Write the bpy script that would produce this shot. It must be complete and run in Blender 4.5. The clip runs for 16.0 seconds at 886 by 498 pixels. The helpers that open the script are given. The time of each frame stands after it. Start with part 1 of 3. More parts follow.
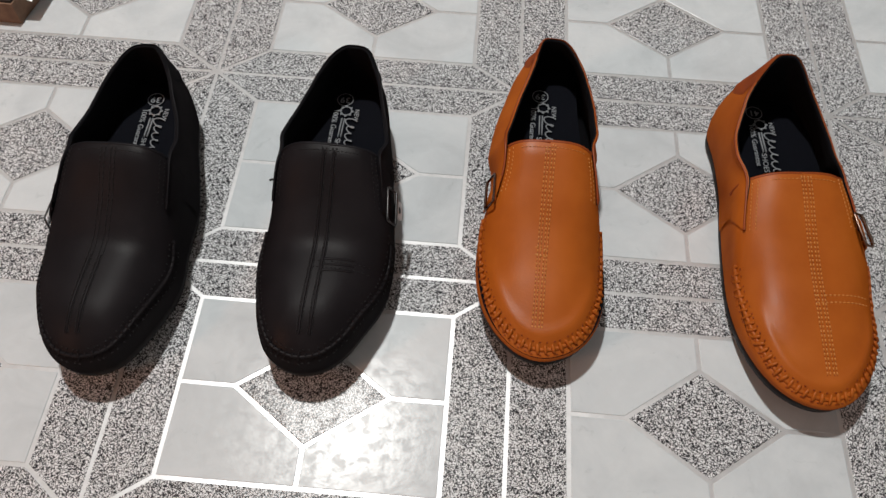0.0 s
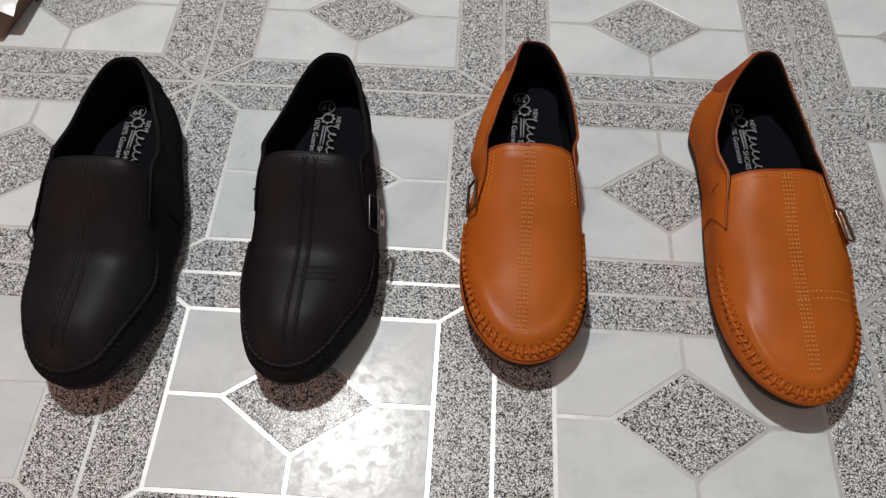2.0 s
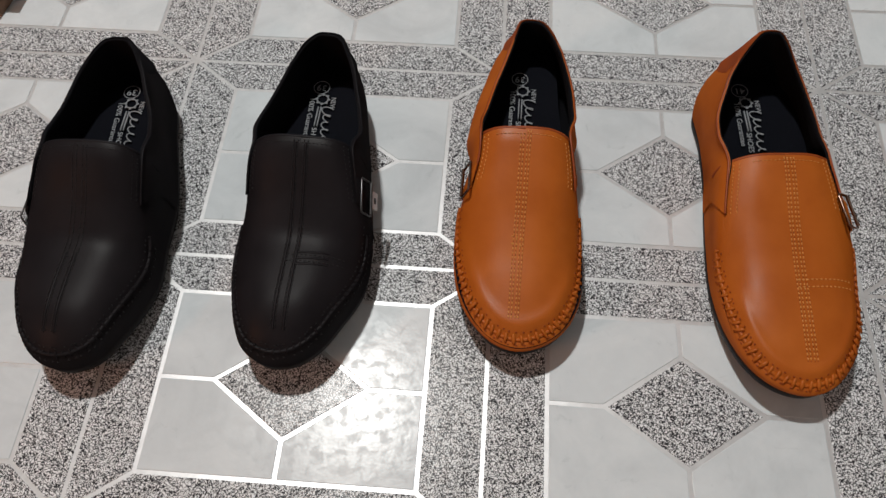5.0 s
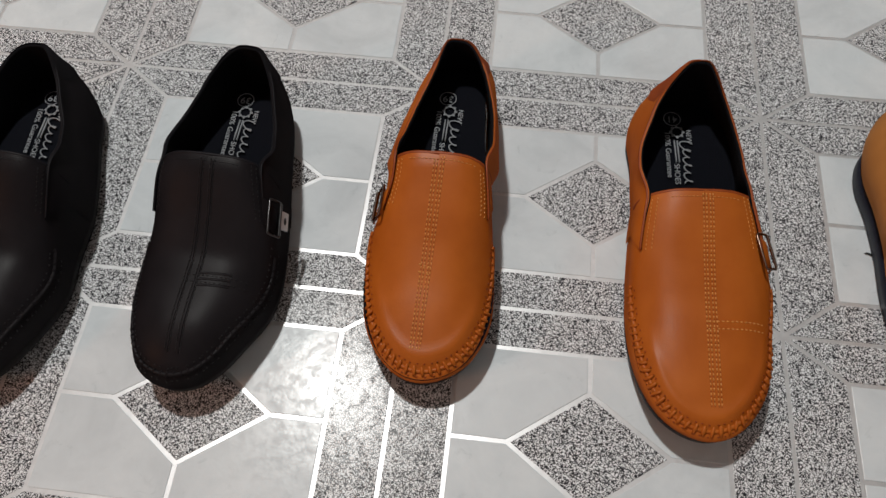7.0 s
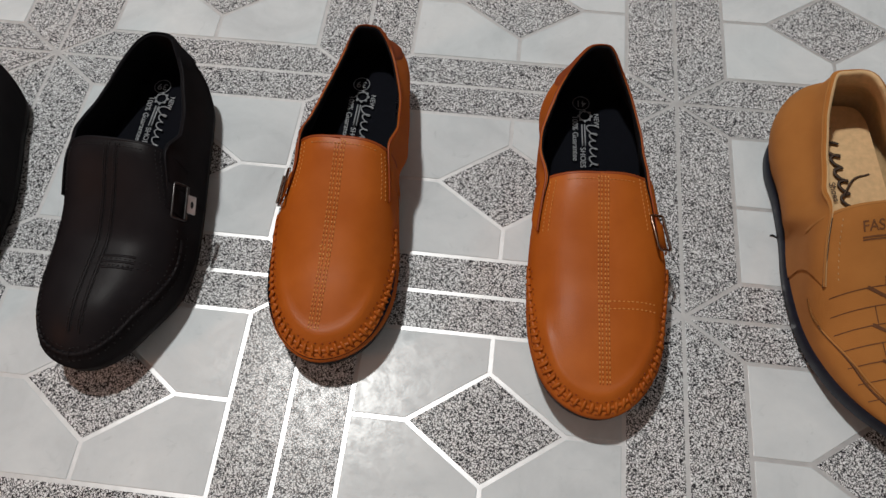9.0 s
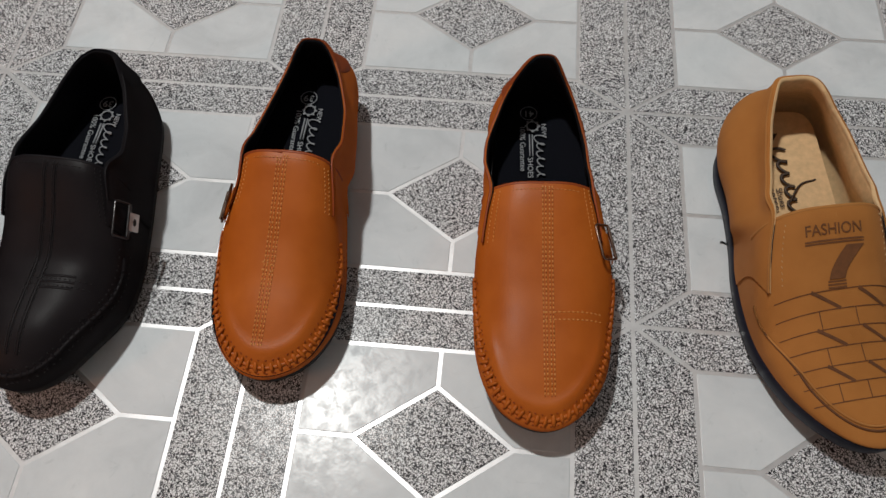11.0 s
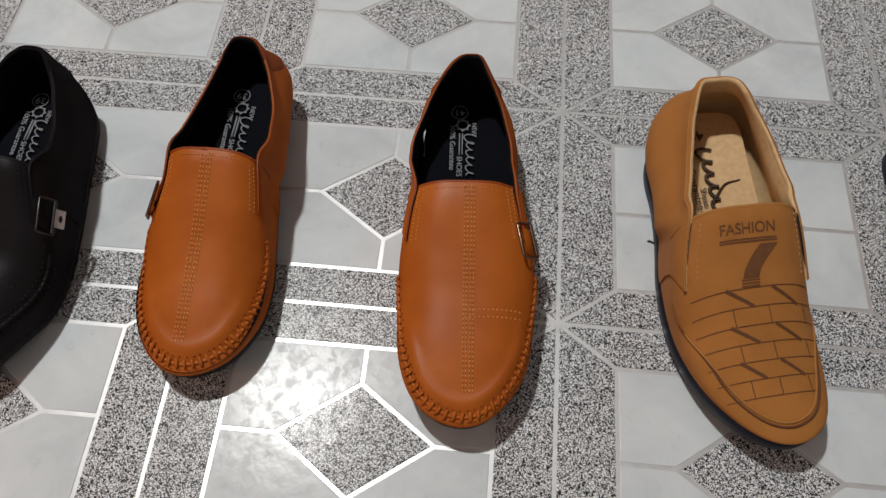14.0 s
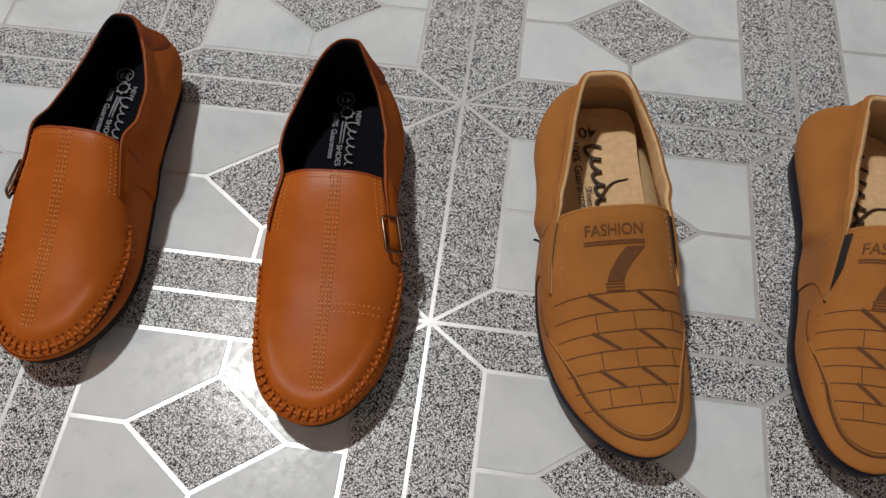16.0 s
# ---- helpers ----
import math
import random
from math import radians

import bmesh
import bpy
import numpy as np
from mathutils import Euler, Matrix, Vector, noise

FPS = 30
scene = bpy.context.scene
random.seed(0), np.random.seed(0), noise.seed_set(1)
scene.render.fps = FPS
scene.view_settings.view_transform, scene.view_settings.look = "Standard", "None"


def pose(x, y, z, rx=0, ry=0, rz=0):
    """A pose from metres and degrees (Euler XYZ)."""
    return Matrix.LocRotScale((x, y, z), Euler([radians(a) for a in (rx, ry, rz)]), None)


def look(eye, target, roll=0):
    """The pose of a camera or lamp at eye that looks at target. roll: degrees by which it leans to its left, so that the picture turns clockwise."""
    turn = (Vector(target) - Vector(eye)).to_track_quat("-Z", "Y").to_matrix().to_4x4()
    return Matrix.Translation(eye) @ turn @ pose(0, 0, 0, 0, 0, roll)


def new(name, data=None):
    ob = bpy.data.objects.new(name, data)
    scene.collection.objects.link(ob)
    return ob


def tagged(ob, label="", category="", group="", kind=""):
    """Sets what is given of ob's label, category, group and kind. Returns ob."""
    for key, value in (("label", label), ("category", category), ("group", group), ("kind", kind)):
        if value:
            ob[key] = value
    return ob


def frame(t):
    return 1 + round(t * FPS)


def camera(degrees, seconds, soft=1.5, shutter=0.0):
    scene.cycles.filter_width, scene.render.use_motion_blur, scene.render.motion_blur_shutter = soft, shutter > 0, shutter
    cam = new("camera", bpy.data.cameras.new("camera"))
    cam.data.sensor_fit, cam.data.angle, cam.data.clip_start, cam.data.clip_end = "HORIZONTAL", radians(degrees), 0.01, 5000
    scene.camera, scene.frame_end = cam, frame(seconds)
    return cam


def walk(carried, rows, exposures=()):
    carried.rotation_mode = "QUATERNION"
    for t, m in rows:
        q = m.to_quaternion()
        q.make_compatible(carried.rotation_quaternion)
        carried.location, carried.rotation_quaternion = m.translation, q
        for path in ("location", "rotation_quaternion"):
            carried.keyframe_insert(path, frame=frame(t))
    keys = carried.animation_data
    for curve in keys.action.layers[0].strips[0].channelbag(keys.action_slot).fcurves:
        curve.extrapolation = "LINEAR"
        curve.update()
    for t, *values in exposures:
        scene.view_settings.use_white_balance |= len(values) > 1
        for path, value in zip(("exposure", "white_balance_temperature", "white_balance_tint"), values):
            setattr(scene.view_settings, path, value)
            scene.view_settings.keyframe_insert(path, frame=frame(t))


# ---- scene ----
from mathutils.bvhtree import BVHTree

cam = camera(60.7, 16.0, 1.45)
PATH = [
    (0, (0.2354, -0.2805, 0.5093), (0.1824, 0.7535, -1.2027), 2.0),
    (0.5, (0.2343, -0.2816, 0.5104), (0.1793, 0.7634, -1.1946), 1.7),
    (1, (0.2376, -0.2794, 0.5093), (0.1866, 0.7566, -1.2007), 1.6),
    (1.5, (0.2398, -0.2739, 0.5082), (0.1528, 0.7631, -1.1988), -1.0),
    (2, (0.2475, -0.2772, 0.5126), (0.1945, 0.7568, -1.1994), 0.6),
    (2.5, (0.2530, -0.2794, 0.5093), (0.1790, 0.7526, -1.2027), -0.2),
    (3, (0.2508, -0.2772, 0.5071), (0.1918, 0.7518, -1.2059), 0.7),
    (3.2, (0.2519, -0.2783, 0.5082), (0.1899, 0.7637, -1.1978), 0.7),
    (5.3, (0.2651, -0.2541, 0.5126), (0.1671, 0.7009, -1.2414), -1.7),
    (5.5, (0.2552, -0.2387, 0.5104), (0.2322, 0.7243, -1.2426), 0.9),
    (6, (0.2453, -0.2244, 0.5071), (0.2203, 0.7016, -1.2659), 2.5),
    (6.5, (0.2904, -0.2244, 0.5126), (0.1864, 0.6866, -1.2644), -1.6),
    (7, (0.3322, -0.2266, 0.5148), (0.2132, 0.7014, -1.2532), -0.8),
    (7.5, (0.3498, -0.2288, 0.5170), (0.2358, 0.6992, -1.2510), -0.8),
    (8, (0.3685, -0.2266, 0.5181), (0.2505, 0.6984, -1.2499), -1.5),
    (8.5, (0.3850, -0.2255, 0.5203), (0.2470, 0.7035, -1.2467), -2.6),
    (9, (0.4059, -0.2288, 0.5192), (0.2759, 0.6792, -1.2578), -1.7),
    (9.5, (0.4147, -0.2266, 0.5225), (0.2807, 0.6874, -1.2515), -2.2),
    (10, (0.4202, -0.2233, 0.5181), (0.3172, 0.6957, -1.2549), -1.2),
    (12.3, (0.4565, -0.2211, 0.5159), (0.3325, 0.7269, -1.2401), -2.2),
    (12.5, (0.4576, -0.2211, 0.5203), (0.3486, 0.7229, -1.2397), -1.6),
    (13, (0.4741, -0.2266, 0.5258), (0.3631, 0.7164, -1.2342), -1.7),
    (13.5, (0.4895, -0.2288, 0.5280), (0.3595, 0.7092, -1.2330), -1.6),
    (14, (0.4851, -0.2200, 0.5192), (0.3991, 0.7130, -1.2468), -0.0),
    (14.5, (0.4796, -0.2090, 0.5082), (0.4646, 0.7100, -1.2678), 4.4),
    (15, (0.5335, -0.2046, 0.5016), (0.4505, 0.7104, -1.2744), 1.9),
    (15.5, (0.5665, -0.1969, 0.5016), (0.4605, 0.7161, -1.2744), 0.7),
    (16, (0.5852, -0.1980, 0.5038), (0.4662, 0.7090, -1.2752), 0.1),
]
walk(cam, [(t, look(eye, target, roll)) for t, eye, target, roll in PATH],
     [(0, 0.04), (2, 0.03), (3.2, -0.07), (5.5, -0.09), (6.5, -0.13), (9, -0.11), (12.5, -0.17), (14.5, -0.10), (15.5, -0.12), (16, -0.06)])

# ---------------------------------------------------------------- light
def lamp(name, kind, energy, colour, m, size):
    data = bpy.data.lights.new(name, kind)
    data.energy, data.color = energy, colour
    if kind == "AREA":
        data.shape, data.size = "DISK", size
    else:
        data.shadow_soft_size = size
    ob = new(name, data)
    ob.matrix_world = m
    return ob


lamp("ceiling_bulb", "AREA", 38.5, (0.985, 0.985, 0.95), look((-0.165, 0.595, 2.3), (0.3, 0.05, 0.0)), 0.12)
lamp("warm_bulb", "POINT", 8.2, (1.0, 0.38, 0.17), pose(-0.72, -0.70, 0.75), 0.06)


# ---------------------------------------------------------------- materials
def material(name):
    mat = bpy.data.materials.new(name)
    mat.use_nodes = True
    return mat, mat.node_tree.nodes, mat.node_tree.links, mat.node_tree.nodes["Principled BSDF"]


def noise_node(nodes, links, scale, detail=3.0, rough=0.55, warp=0.0):
    tex = nodes.new("ShaderNodeTexNoise")
    tex.inputs["Scale"].default_value, tex.inputs["Detail"].default_value = scale, detail
    tex.inputs["Roughness"].default_value, tex.inputs["Distortion"].default_value = rough, warp
    geo = nodes.new("ShaderNodeNewGeometry")
    links.new(geo.outputs["Position"], tex.inputs["Vector"])
    return tex


def ramp_node(nodes, links, source, stops):
    ramp = nodes.new("ShaderNodeValToRGB")
    while len(ramp.color_ramp.elements) < len(stops):
        ramp.color_ramp.elements.new(0.5)
    for element, (at, colour) in zip(ramp.color_ramp.elements, stops):
        element.position, element.color = at, (*colour, 1)
    links.new(source, ramp.inputs["Fac"])
    return ramp


def bump_node(nodes, links, height, strength, distance, shader):
    bump = nodes.new("ShaderNodeBump")
    bump.inputs["Strength"].default_value, bump.inputs["Distance"].default_value = strength, distance
    links.new(height, bump.inputs["Height"])
    links.new(bump.outputs["Normal"], shader.inputs["Normal"])
    return bump


def leather(name, low, high, rough, grain=900, depth=0.15, sheen=0.0, shine=0.02):
    """Grained leather: patchy dye, fine pebbled relief."""
    mat, nodes, links, shader = material(name)
    patch = noise_node(nodes, links, 28, 4)
    dye = ramp_node(nodes, links, patch.outputs["Fac"], [(0.3, low), (0.7, high)])
    links.new(dye.outputs["Color"], shader.inputs["Base Color"])
    fine = noise_node(nodes, links, grain, 2, 0.6)
    gloss = ramp_node(nodes, links, patch.outputs["Fac"], [(0.3, (rough - 0.05,) * 3), (0.7, (rough + 0.08,) * 3)])
    links.new(gloss.outputs["Color"], shader.inputs["Roughness"])
    bump_node(nodes, links, fine.outputs["Fac"], depth, 0.0006, shader)
    shader.inputs["Sheen Weight"].default_value = sheen
    # a thin wax film: an even, faint gloss over the dyed skin
    shader.inputs["Specular IOR Level"].default_value = 0.0
    wax = nodes.new("ShaderNodeBsdfAnisotropic")
    links.new(gloss.outputs["Color"], wax.inputs["Roughness"])
    links.new(shader.inputs["Normal"].links[0].from_socket, wax.inputs["Normal"])
    both = nodes.new("ShaderNodeMixShader")
    both.inputs["Fac"].default_value = shine
    links.new(shader.outputs["BSDF"], both.inputs[1])
    links.new(wax.outputs["BSDF"], both.inputs[2])
    end = [n for n in nodes if n.type == "OUTPUT_MATERIAL"][0]
    links.new(both.outputs["Shader"], end.inputs["Surface"])
    return mat


def plain(name, colour, rough=0.6, metal=0.0, scale=300, vary=0.15, bump=0.1, shine=0.5):
    mat, nodes, links, shader = material(name)
    tex = noise_node(nodes, links, scale, 3)
    lo, hi = tuple(c * (1 - vary) for c in colour), tuple(min(1, c * (1 + vary)) for c in colour)
    col = ramp_node(nodes, links, tex.outputs["Fac"], [(0.3, lo), (0.7, hi)])
    links.new(col.outputs["Color"], shader.inputs["Base Color"])
    shader.inputs["Roughness"].default_value, shader.inputs["Metallic"].default_value = rough, metal
    shader.inputs["Specular IOR Level"].default_value = shine
    if bump:
        bump_node(nodes, links, tex.outputs["Fac"], bump, 0.0005, shader)
    return mat


def glazed(shader, nodes, links, rough):
    """The glaze over the floor: glossy, a little wavy, smudged."""
    wave = noise_node(nodes, links, 55, 3, 0.6)
    smear = noise_node(nodes, links, 9, 4)
    gloss = ramp_node(nodes, links, smear.outputs["Fac"], [(0.3, (rough - 0.04,) * 3), (0.7, (rough + 0.06,) * 3)])
    links.new(gloss.outputs["Color"], shader.inputs["Roughness"])
    bump_node(nodes, links, wave.outputs["Fac"], 0.05, 0.004, shader)
    pits = noise_node(nodes, links, 120, 2, 0.6, 0.6)
    shine = ramp_node(nodes, links, pits.outputs["Fac"], [(0.36, (0.08,) * 3), (0.54, (0.26,) * 3)])
    links.new(shine.outputs["Color"], shader.inputs["Specular IOR Level"])


def marble_material():
    mat, nodes, links, shader = material("pale_marble_glaze")
    cloud = noise_node(nodes, links, 14, 5, 0.6, 0.8)
    base = ramp_node(nodes, links, cloud.outputs["Fac"], [(0.25, (0.52, 0.555, 0.58)), (0.5, (0.62, 0.655, 0.68)), (0.75, (0.70, 0.73, 0.75))])
    fleck = noise_node(nodes, links, 70, 3, 0.7, 1.0)
    mark = ramp_node(nodes, links, fleck.outputs["Fac"], [(0.27, (0.90, 0.91, 0.91)), (0.38, (1, 1, 1))])
    mix = nodes.new("ShaderNodeMix")
    mix.data_type, mix.blend_type = "RGBA", "MULTIPLY"
    mix.inputs["Factor"].default_value = 1.0
    links.new(base.outputs["Color"], mix.inputs["A"])
    links.new(mark.outputs["Color"], mix.inputs["B"])
    links.new(mix.outputs["Result"], shader.inputs["Base Color"])
    glazed(shader, nodes, links, 0.22)
    return mat


def speckle_material():
    mat, nodes, links, shader = material("speckled_grey_glaze")
    # dark worm-like veins follow the middle level of a fine noise
    worm = noise_node(nodes, links, 640, 0.0, 0.5, 0.8)
    level = nodes.new("ShaderNodeMath")
    level.operation = "SUBTRACT"
    level.inputs[1].default_value = 0.5
    links.new(worm.outputs["Fac"], level.inputs[0])
    band = nodes.new("ShaderNodeMath")
    band.operation = "ABSOLUTE"
    links.new(level.outputs[0], band.inputs[0])
    base = ramp_node(nodes, links, band.outputs[0], [(0.058, (0.028, 0.027, 0.032)), (0.090, (0.21, 0.21, 0.22)), (0.124, (0.76, 0.77, 0.79))])
    links.new(base.outputs["Color"], shader.inputs["Base Color"])
    glazed(shader, nodes, links, 0.24)
    return mat


def line_material():
    mat, nodes, links, shader = material("pearly_white_line")
    tex = noise_node(nodes, links, 120, 3)
    base = ramp_node(nodes, links, tex.outputs["Fac"], [(0.3, (0.60, 0.60, 0.61)), (0.7, (0.70, 0.70, 0.71))])
    links.new(base.outputs["Color"], shader.inputs["Base Color"])
    shader.inputs["Metallic"].default_value, shader.inputs["Roughness"].default_value = 0.45, 0.36
    return mat


MARBLE, SPECKLE, LINE = marble_material(), speckle_material(), line_material()
BLACK = leather("black_leather", (0.0090, 0.0076, 0.0088), (0.0140, 0.0116, 0.0132), 0.42, shine=0.009)
BLACK_TRIM = leather("black_trim", (0.008, 0.007, 0.009), (0.009, 0.008, 0.010), 0.5, shine=0.012)
ORANGE = leather("orange_tan_leather", (0.355, 0.081, 0.0085), (0.44, 0.110, 0.0115), 0.40, shine=0.022)
ORANGE_DARK = leather("orange_brown_leather", (0.20, 0.036, 0.007), (0.30, 0.060, 0.009), 0.40, shine=0.03)
TAN = leather("tan_nubuck", (0.35, 0.138, 0.032), (0.42, 0.170, 0.042), 0.80, 1400, 0.35, 0.05, 0.012)
TAN_TRIM = leather("tan_nubuck_trim", (0.36, 0.154, 0.042), (0.41, 0.180, 0.050), 0.75, 1400, 0.3, 0.05, 0.012)
STAMPED = plain("stamped_brown_nubuck", (0.145, 0.054, 0.015), 0.8)
# groove brown; on the slanted cuts it also paints the relief's shade
BURNT_SHADE = plain("burnt_brown_and_relief_shade", (0.12, 0.044, 0.013), 0.8)
GOLD_THREAD = plain("golden_brown_thread", (0.60, 0.25, 0.055), 0.35, 0.0, 800)
BLACK_THREAD = plain("black_thread", (0.012, 0.011, 0.012), 0.5, 0.0, 800, 0.15, 0.1, 0.2)
PALE_THREAD = plain("pale_thread", (0.46, 0.29, 0.13), 0.6)
SOLE = plain("black_rubber", (0.012, 0.010, 0.010), 0.6, 0.0, 250, 0.3, 0.3, 0.14)
SOLE_NAVY = plain("navy_black_rubber", (0.010, 0.011, 0.022), 0.5, 0.0, 250, 0.3, 0.3, 0.2)
LINING = plain("black_textile_lining", (0.005, 0.005, 0.007), 0.9, 0.0, 1500, 0.3, 0.4, 0.15)
NAVY_INSOLE = plain("navy_black_insole", (0.002, 0.0026, 0.0055), 0.85, 0.0, 900, 0.3, 0.3, 0.12)
CREAM = plain("cream_leather_lining", (0.66, 0.44, 0.23), 0.6, 0.0, 220, 0.10, 0.2)
WHITE_INK = plain("white_ink", (0.27, 0.28, 0.30), 0.6, 0.0, 2500, 0.25, 0)
BLACK_INK = plain("black_ink", (0.05, 0.03, 0.02), 0.6, 0.0, 900, 0.2, 0)
STEEL = plain("polished_buckle_metal", (0.62, 0.61, 0.62), 0.5, 0.35, 200, 0.1, 0.05)
GUNMETAL = plain("dark_gunmetal", (0.09, 0.088, 0.09), 0.3, 1.0, 200, 0.2, 0.05)
BRONZE = plain("dark_bronze_metal", (0.20, 0.13, 0.10), 0.25, 1.0, 200, 0.2, 0.05)
ELASTIC = plain("black_elastic", (0.015, 0.014, 0.016), 0.9, 0.0, 1200, 0.4, 0.5)
# brown card with the shade of the backlit front put into its colour
SHADED_CARD = plain("shaded_brown_card", (0.035, 0.025, 0.022), 0.8, 0.0, 90, 0.3, 0.3)
CARDBOARD = plain("brown_cardboard", (0.22, 0.13, 0.085), 0.85, 0.0, 90, 0.2, 0.3)
WHITE_PLASTIC = plain("white_plastic_film", (0.75, 0.76, 0.78), 0.25, 0.0, 40, 0.06, 0.5)
PLASTER = plain("cream_wall_paint", (0.47, 0.47, 0.46), 0.85, 0.0, 20, 0.04, 0.1)
CEILING_PAINT = plain("white_ceiling_paint", (0.68, 0.68, 0.68), 0.9, 0.0, 20, 0.04, 0.1)


# ---------------------------------------------------------------- mesh helpers
def mesh(name, verts, faces, mat, smooth=True):
    data = bpy.data.meshes.new(name)
    data.from_pydata([tuple(float(c) for c in v) for v in verts], [], faces)
    data.materials.append(mat)
    if smooth:
        data.polygons.foreach_set("use_smooth", [True] * len(data.polygons))
    data.update()
    return data


def part(name, verts, faces, mat, parent, label="", smooth=True):
    ob = new(name, mesh(name, verts, faces, mat, smooth))
    ob.parent = parent
    return tagged(ob, label)


def grid_faces(rows, cols, start=0, wrap=False, flip=False):
    """Quads of a grid of rows x cols vertices, stored row by row."""
    out = []
    for r in range(rows - 1):
        for c in range(cols if wrap else cols - 1):
            a, b = start + r * cols + c, start + r * cols + (c + 1) % cols
            q = (a, b, b + cols, a + cols)
            out.append(q[::-1] if flip else q)
    return out


def unit(v):
    v = np.asarray(v, float)
    return v / max(1e-9, np.linalg.norm(v))


class Shape:
    """Vertices and faces gathered for one mesh."""

    def __init__(self):
        self.v, self.f = [], []

    def add(self, verts, faces):
        base = len(self.v)
        self.v += [tuple(p) for p in verts]
        self.f += [tuple(base + i for i in q) for q in faces]

    def grid(self, rows, wrap=False, flip=False):
        rows = [list(r) for r in rows]
        flat = [p for r in rows for p in r]
        self.add(flat, grid_faces(len(rows), len(rows[0]), 0, wrap, flip))

    def blob(self, centre, along, up, length, width, height):
        """A small rounded bead, such as one stitch."""
        a, u = unit(along), unit(up)
        s = unit(np.cross(a, u))
        verts, n, m = [], 6, 4
        for i in range(1, m):
            w = math.pi * i / m
            for k in range(n):
                q = 2 * math.pi * k / n
                verts.append(np.asarray(centre) - a * math.cos(w) * length / 2
                             + math.sin(w) * (s * math.cos(q) * width / 2 + u * math.sin(q) * height / 2))
        verts += [np.asarray(centre) - a * length / 2, np.asarray(centre) + a * length / 2]
        faces = grid_faces(m - 1, n, 0, True)
        last = n * (m - 1)
        faces += [(last, (k + 1) % n, k) for k in range(n)]
        faces += [(last + 1, last - n + k, last - n + (k + 1) % n) for k in range(n)]
        self.add(verts, faces)

    def tube(self, points, radius, sides=6, closed=False, flat=1.0):
        """A rod along points; flat squeezes it upwards."""
        points = [np.asarray(p, float) for p in points]
        n, rings = len(points), []
        for i, p in enumerate(points):
            a = points[(i + 1) % n] if closed or i + 1 < n else p
            b = points[i - 1] if closed or i else p
            t = unit(a - b)
            s = unit(np.cross(t, (0, 0, 1.0)))
            u = np.cross(s, t)
            rings.append([p + radius * (s * math.cos(q) + flat * u * math.sin(q)) for q in
                          (2 * math.pi * k / sides for k in range(sides))])
        if closed:
            rings.append(rings[0])
        self.grid(rings, True, True)
        if not closed:
            self.add(rings[0], [tuple(range(sides))])
            self.add(rings[-1], [tuple(range(sides))[::-1]])

    def slab(self, corners, z0, z1):
        """A flat plate over a polygon that runs anticlockwise."""
        n = len(corners)
        verts = [(x, y, z0) for x, y in corners] + [(x, y, z1) for x, y in corners]
        self.add(verts, [tuple(range(n))[::-1], tuple(range(n, 2 * n))]
                 + [(i, (i + 1) % n, n + (i + 1) % n, n + i) for i in range(n)])


def smooth_step(a, b, x):
    t = min(1.0, max(0.0, (x - a) / (b - a)))
    return t * t * (3 - 2 * t)


def lettering(name, words, size, mat, parent, place, bend=None, label=""):
    """Words in the built-in font, flat at a pose or bent over a surface."""
    curve = bpy.data.curves.new(name, "FONT")
    curve.body, curve.size, curve.align_x, curve.align_y = words, size, "CENTER", "CENTER"
    curve.extrude, curve.offset = 0.00015, size * 0.004
    temp = bpy.data.objects.new(name, curve)
    scene.collection.objects.link(temp)
    data = bpy.data.meshes.new_from_object(temp.evaluated_get(bpy.context.evaluated_depsgraph_get()))
    bpy.data.objects.remove(temp)
    data.transform(place)
    if bend:
        for v in data.vertices:
            v.co.z = bend(v.co.x, v.co.y) + v.co.z
    data.materials.clear()
    data.materials.append(mat)
    ob = new(name, data)
    ob.parent = parent
    return tagged(ob, label)


# ---------------------------------------------------------------- shoes
def closed_spline(points, count):
    """A smooth closed curve through points, evenly resampled."""
    p = np.asarray(points, float)
    n, dense = len(p), []
    for i in range(n):
        a, b, c, d = p[i - 1], p[i], p[(i + 1) % n], p[(i + 2) % n]
        for t in np.linspace(0, 1, 24, endpoint=False):
            dense.append(0.5 * (2 * b + (c - a) * t + (2 * a - 5 * b + 4 * c - d) * t * t + (3 * b - a - 3 * c + d) * t ** 3))
    dense = np.array(dense + [dense[0]])
    run = np.r_[0, np.cumsum(np.linalg.norm(np.diff(dense, axis=0), axis=1))]
    at = np.linspace(0, run[-1], count, endpoint=False)
    return np.stack([np.interp(at, run, dense[:, k]) for k in (0, 1)], 1)


# half outline of a left foot's last: inner side from heel to toe, then the outer side back
LAST = [(0, 0), (.018, .003), (.028, .018), (.033, .050), (.037, .090), (.042, .125), (.0455, .160), (.0475, .195),
        (.046, .228), (.038, .255), (.024, .272), (.004, .280), (-.015, .276), (-.031, .261), (-.0425, .238), (-.050, .208),
        (-.0525, .175), (-.049, .140), (-.041, .105), (-.035, .070), (-.032, .040), (-.027, .018), (-.017, .003)]
RING = 160
# stations along the sole, from heel to toe, at which a style widens or narrows it
GIRTH = (0.0, 0.10, 0.22, 0.36, 0.50, 0.62, 0.74, 0.86, 1.0)


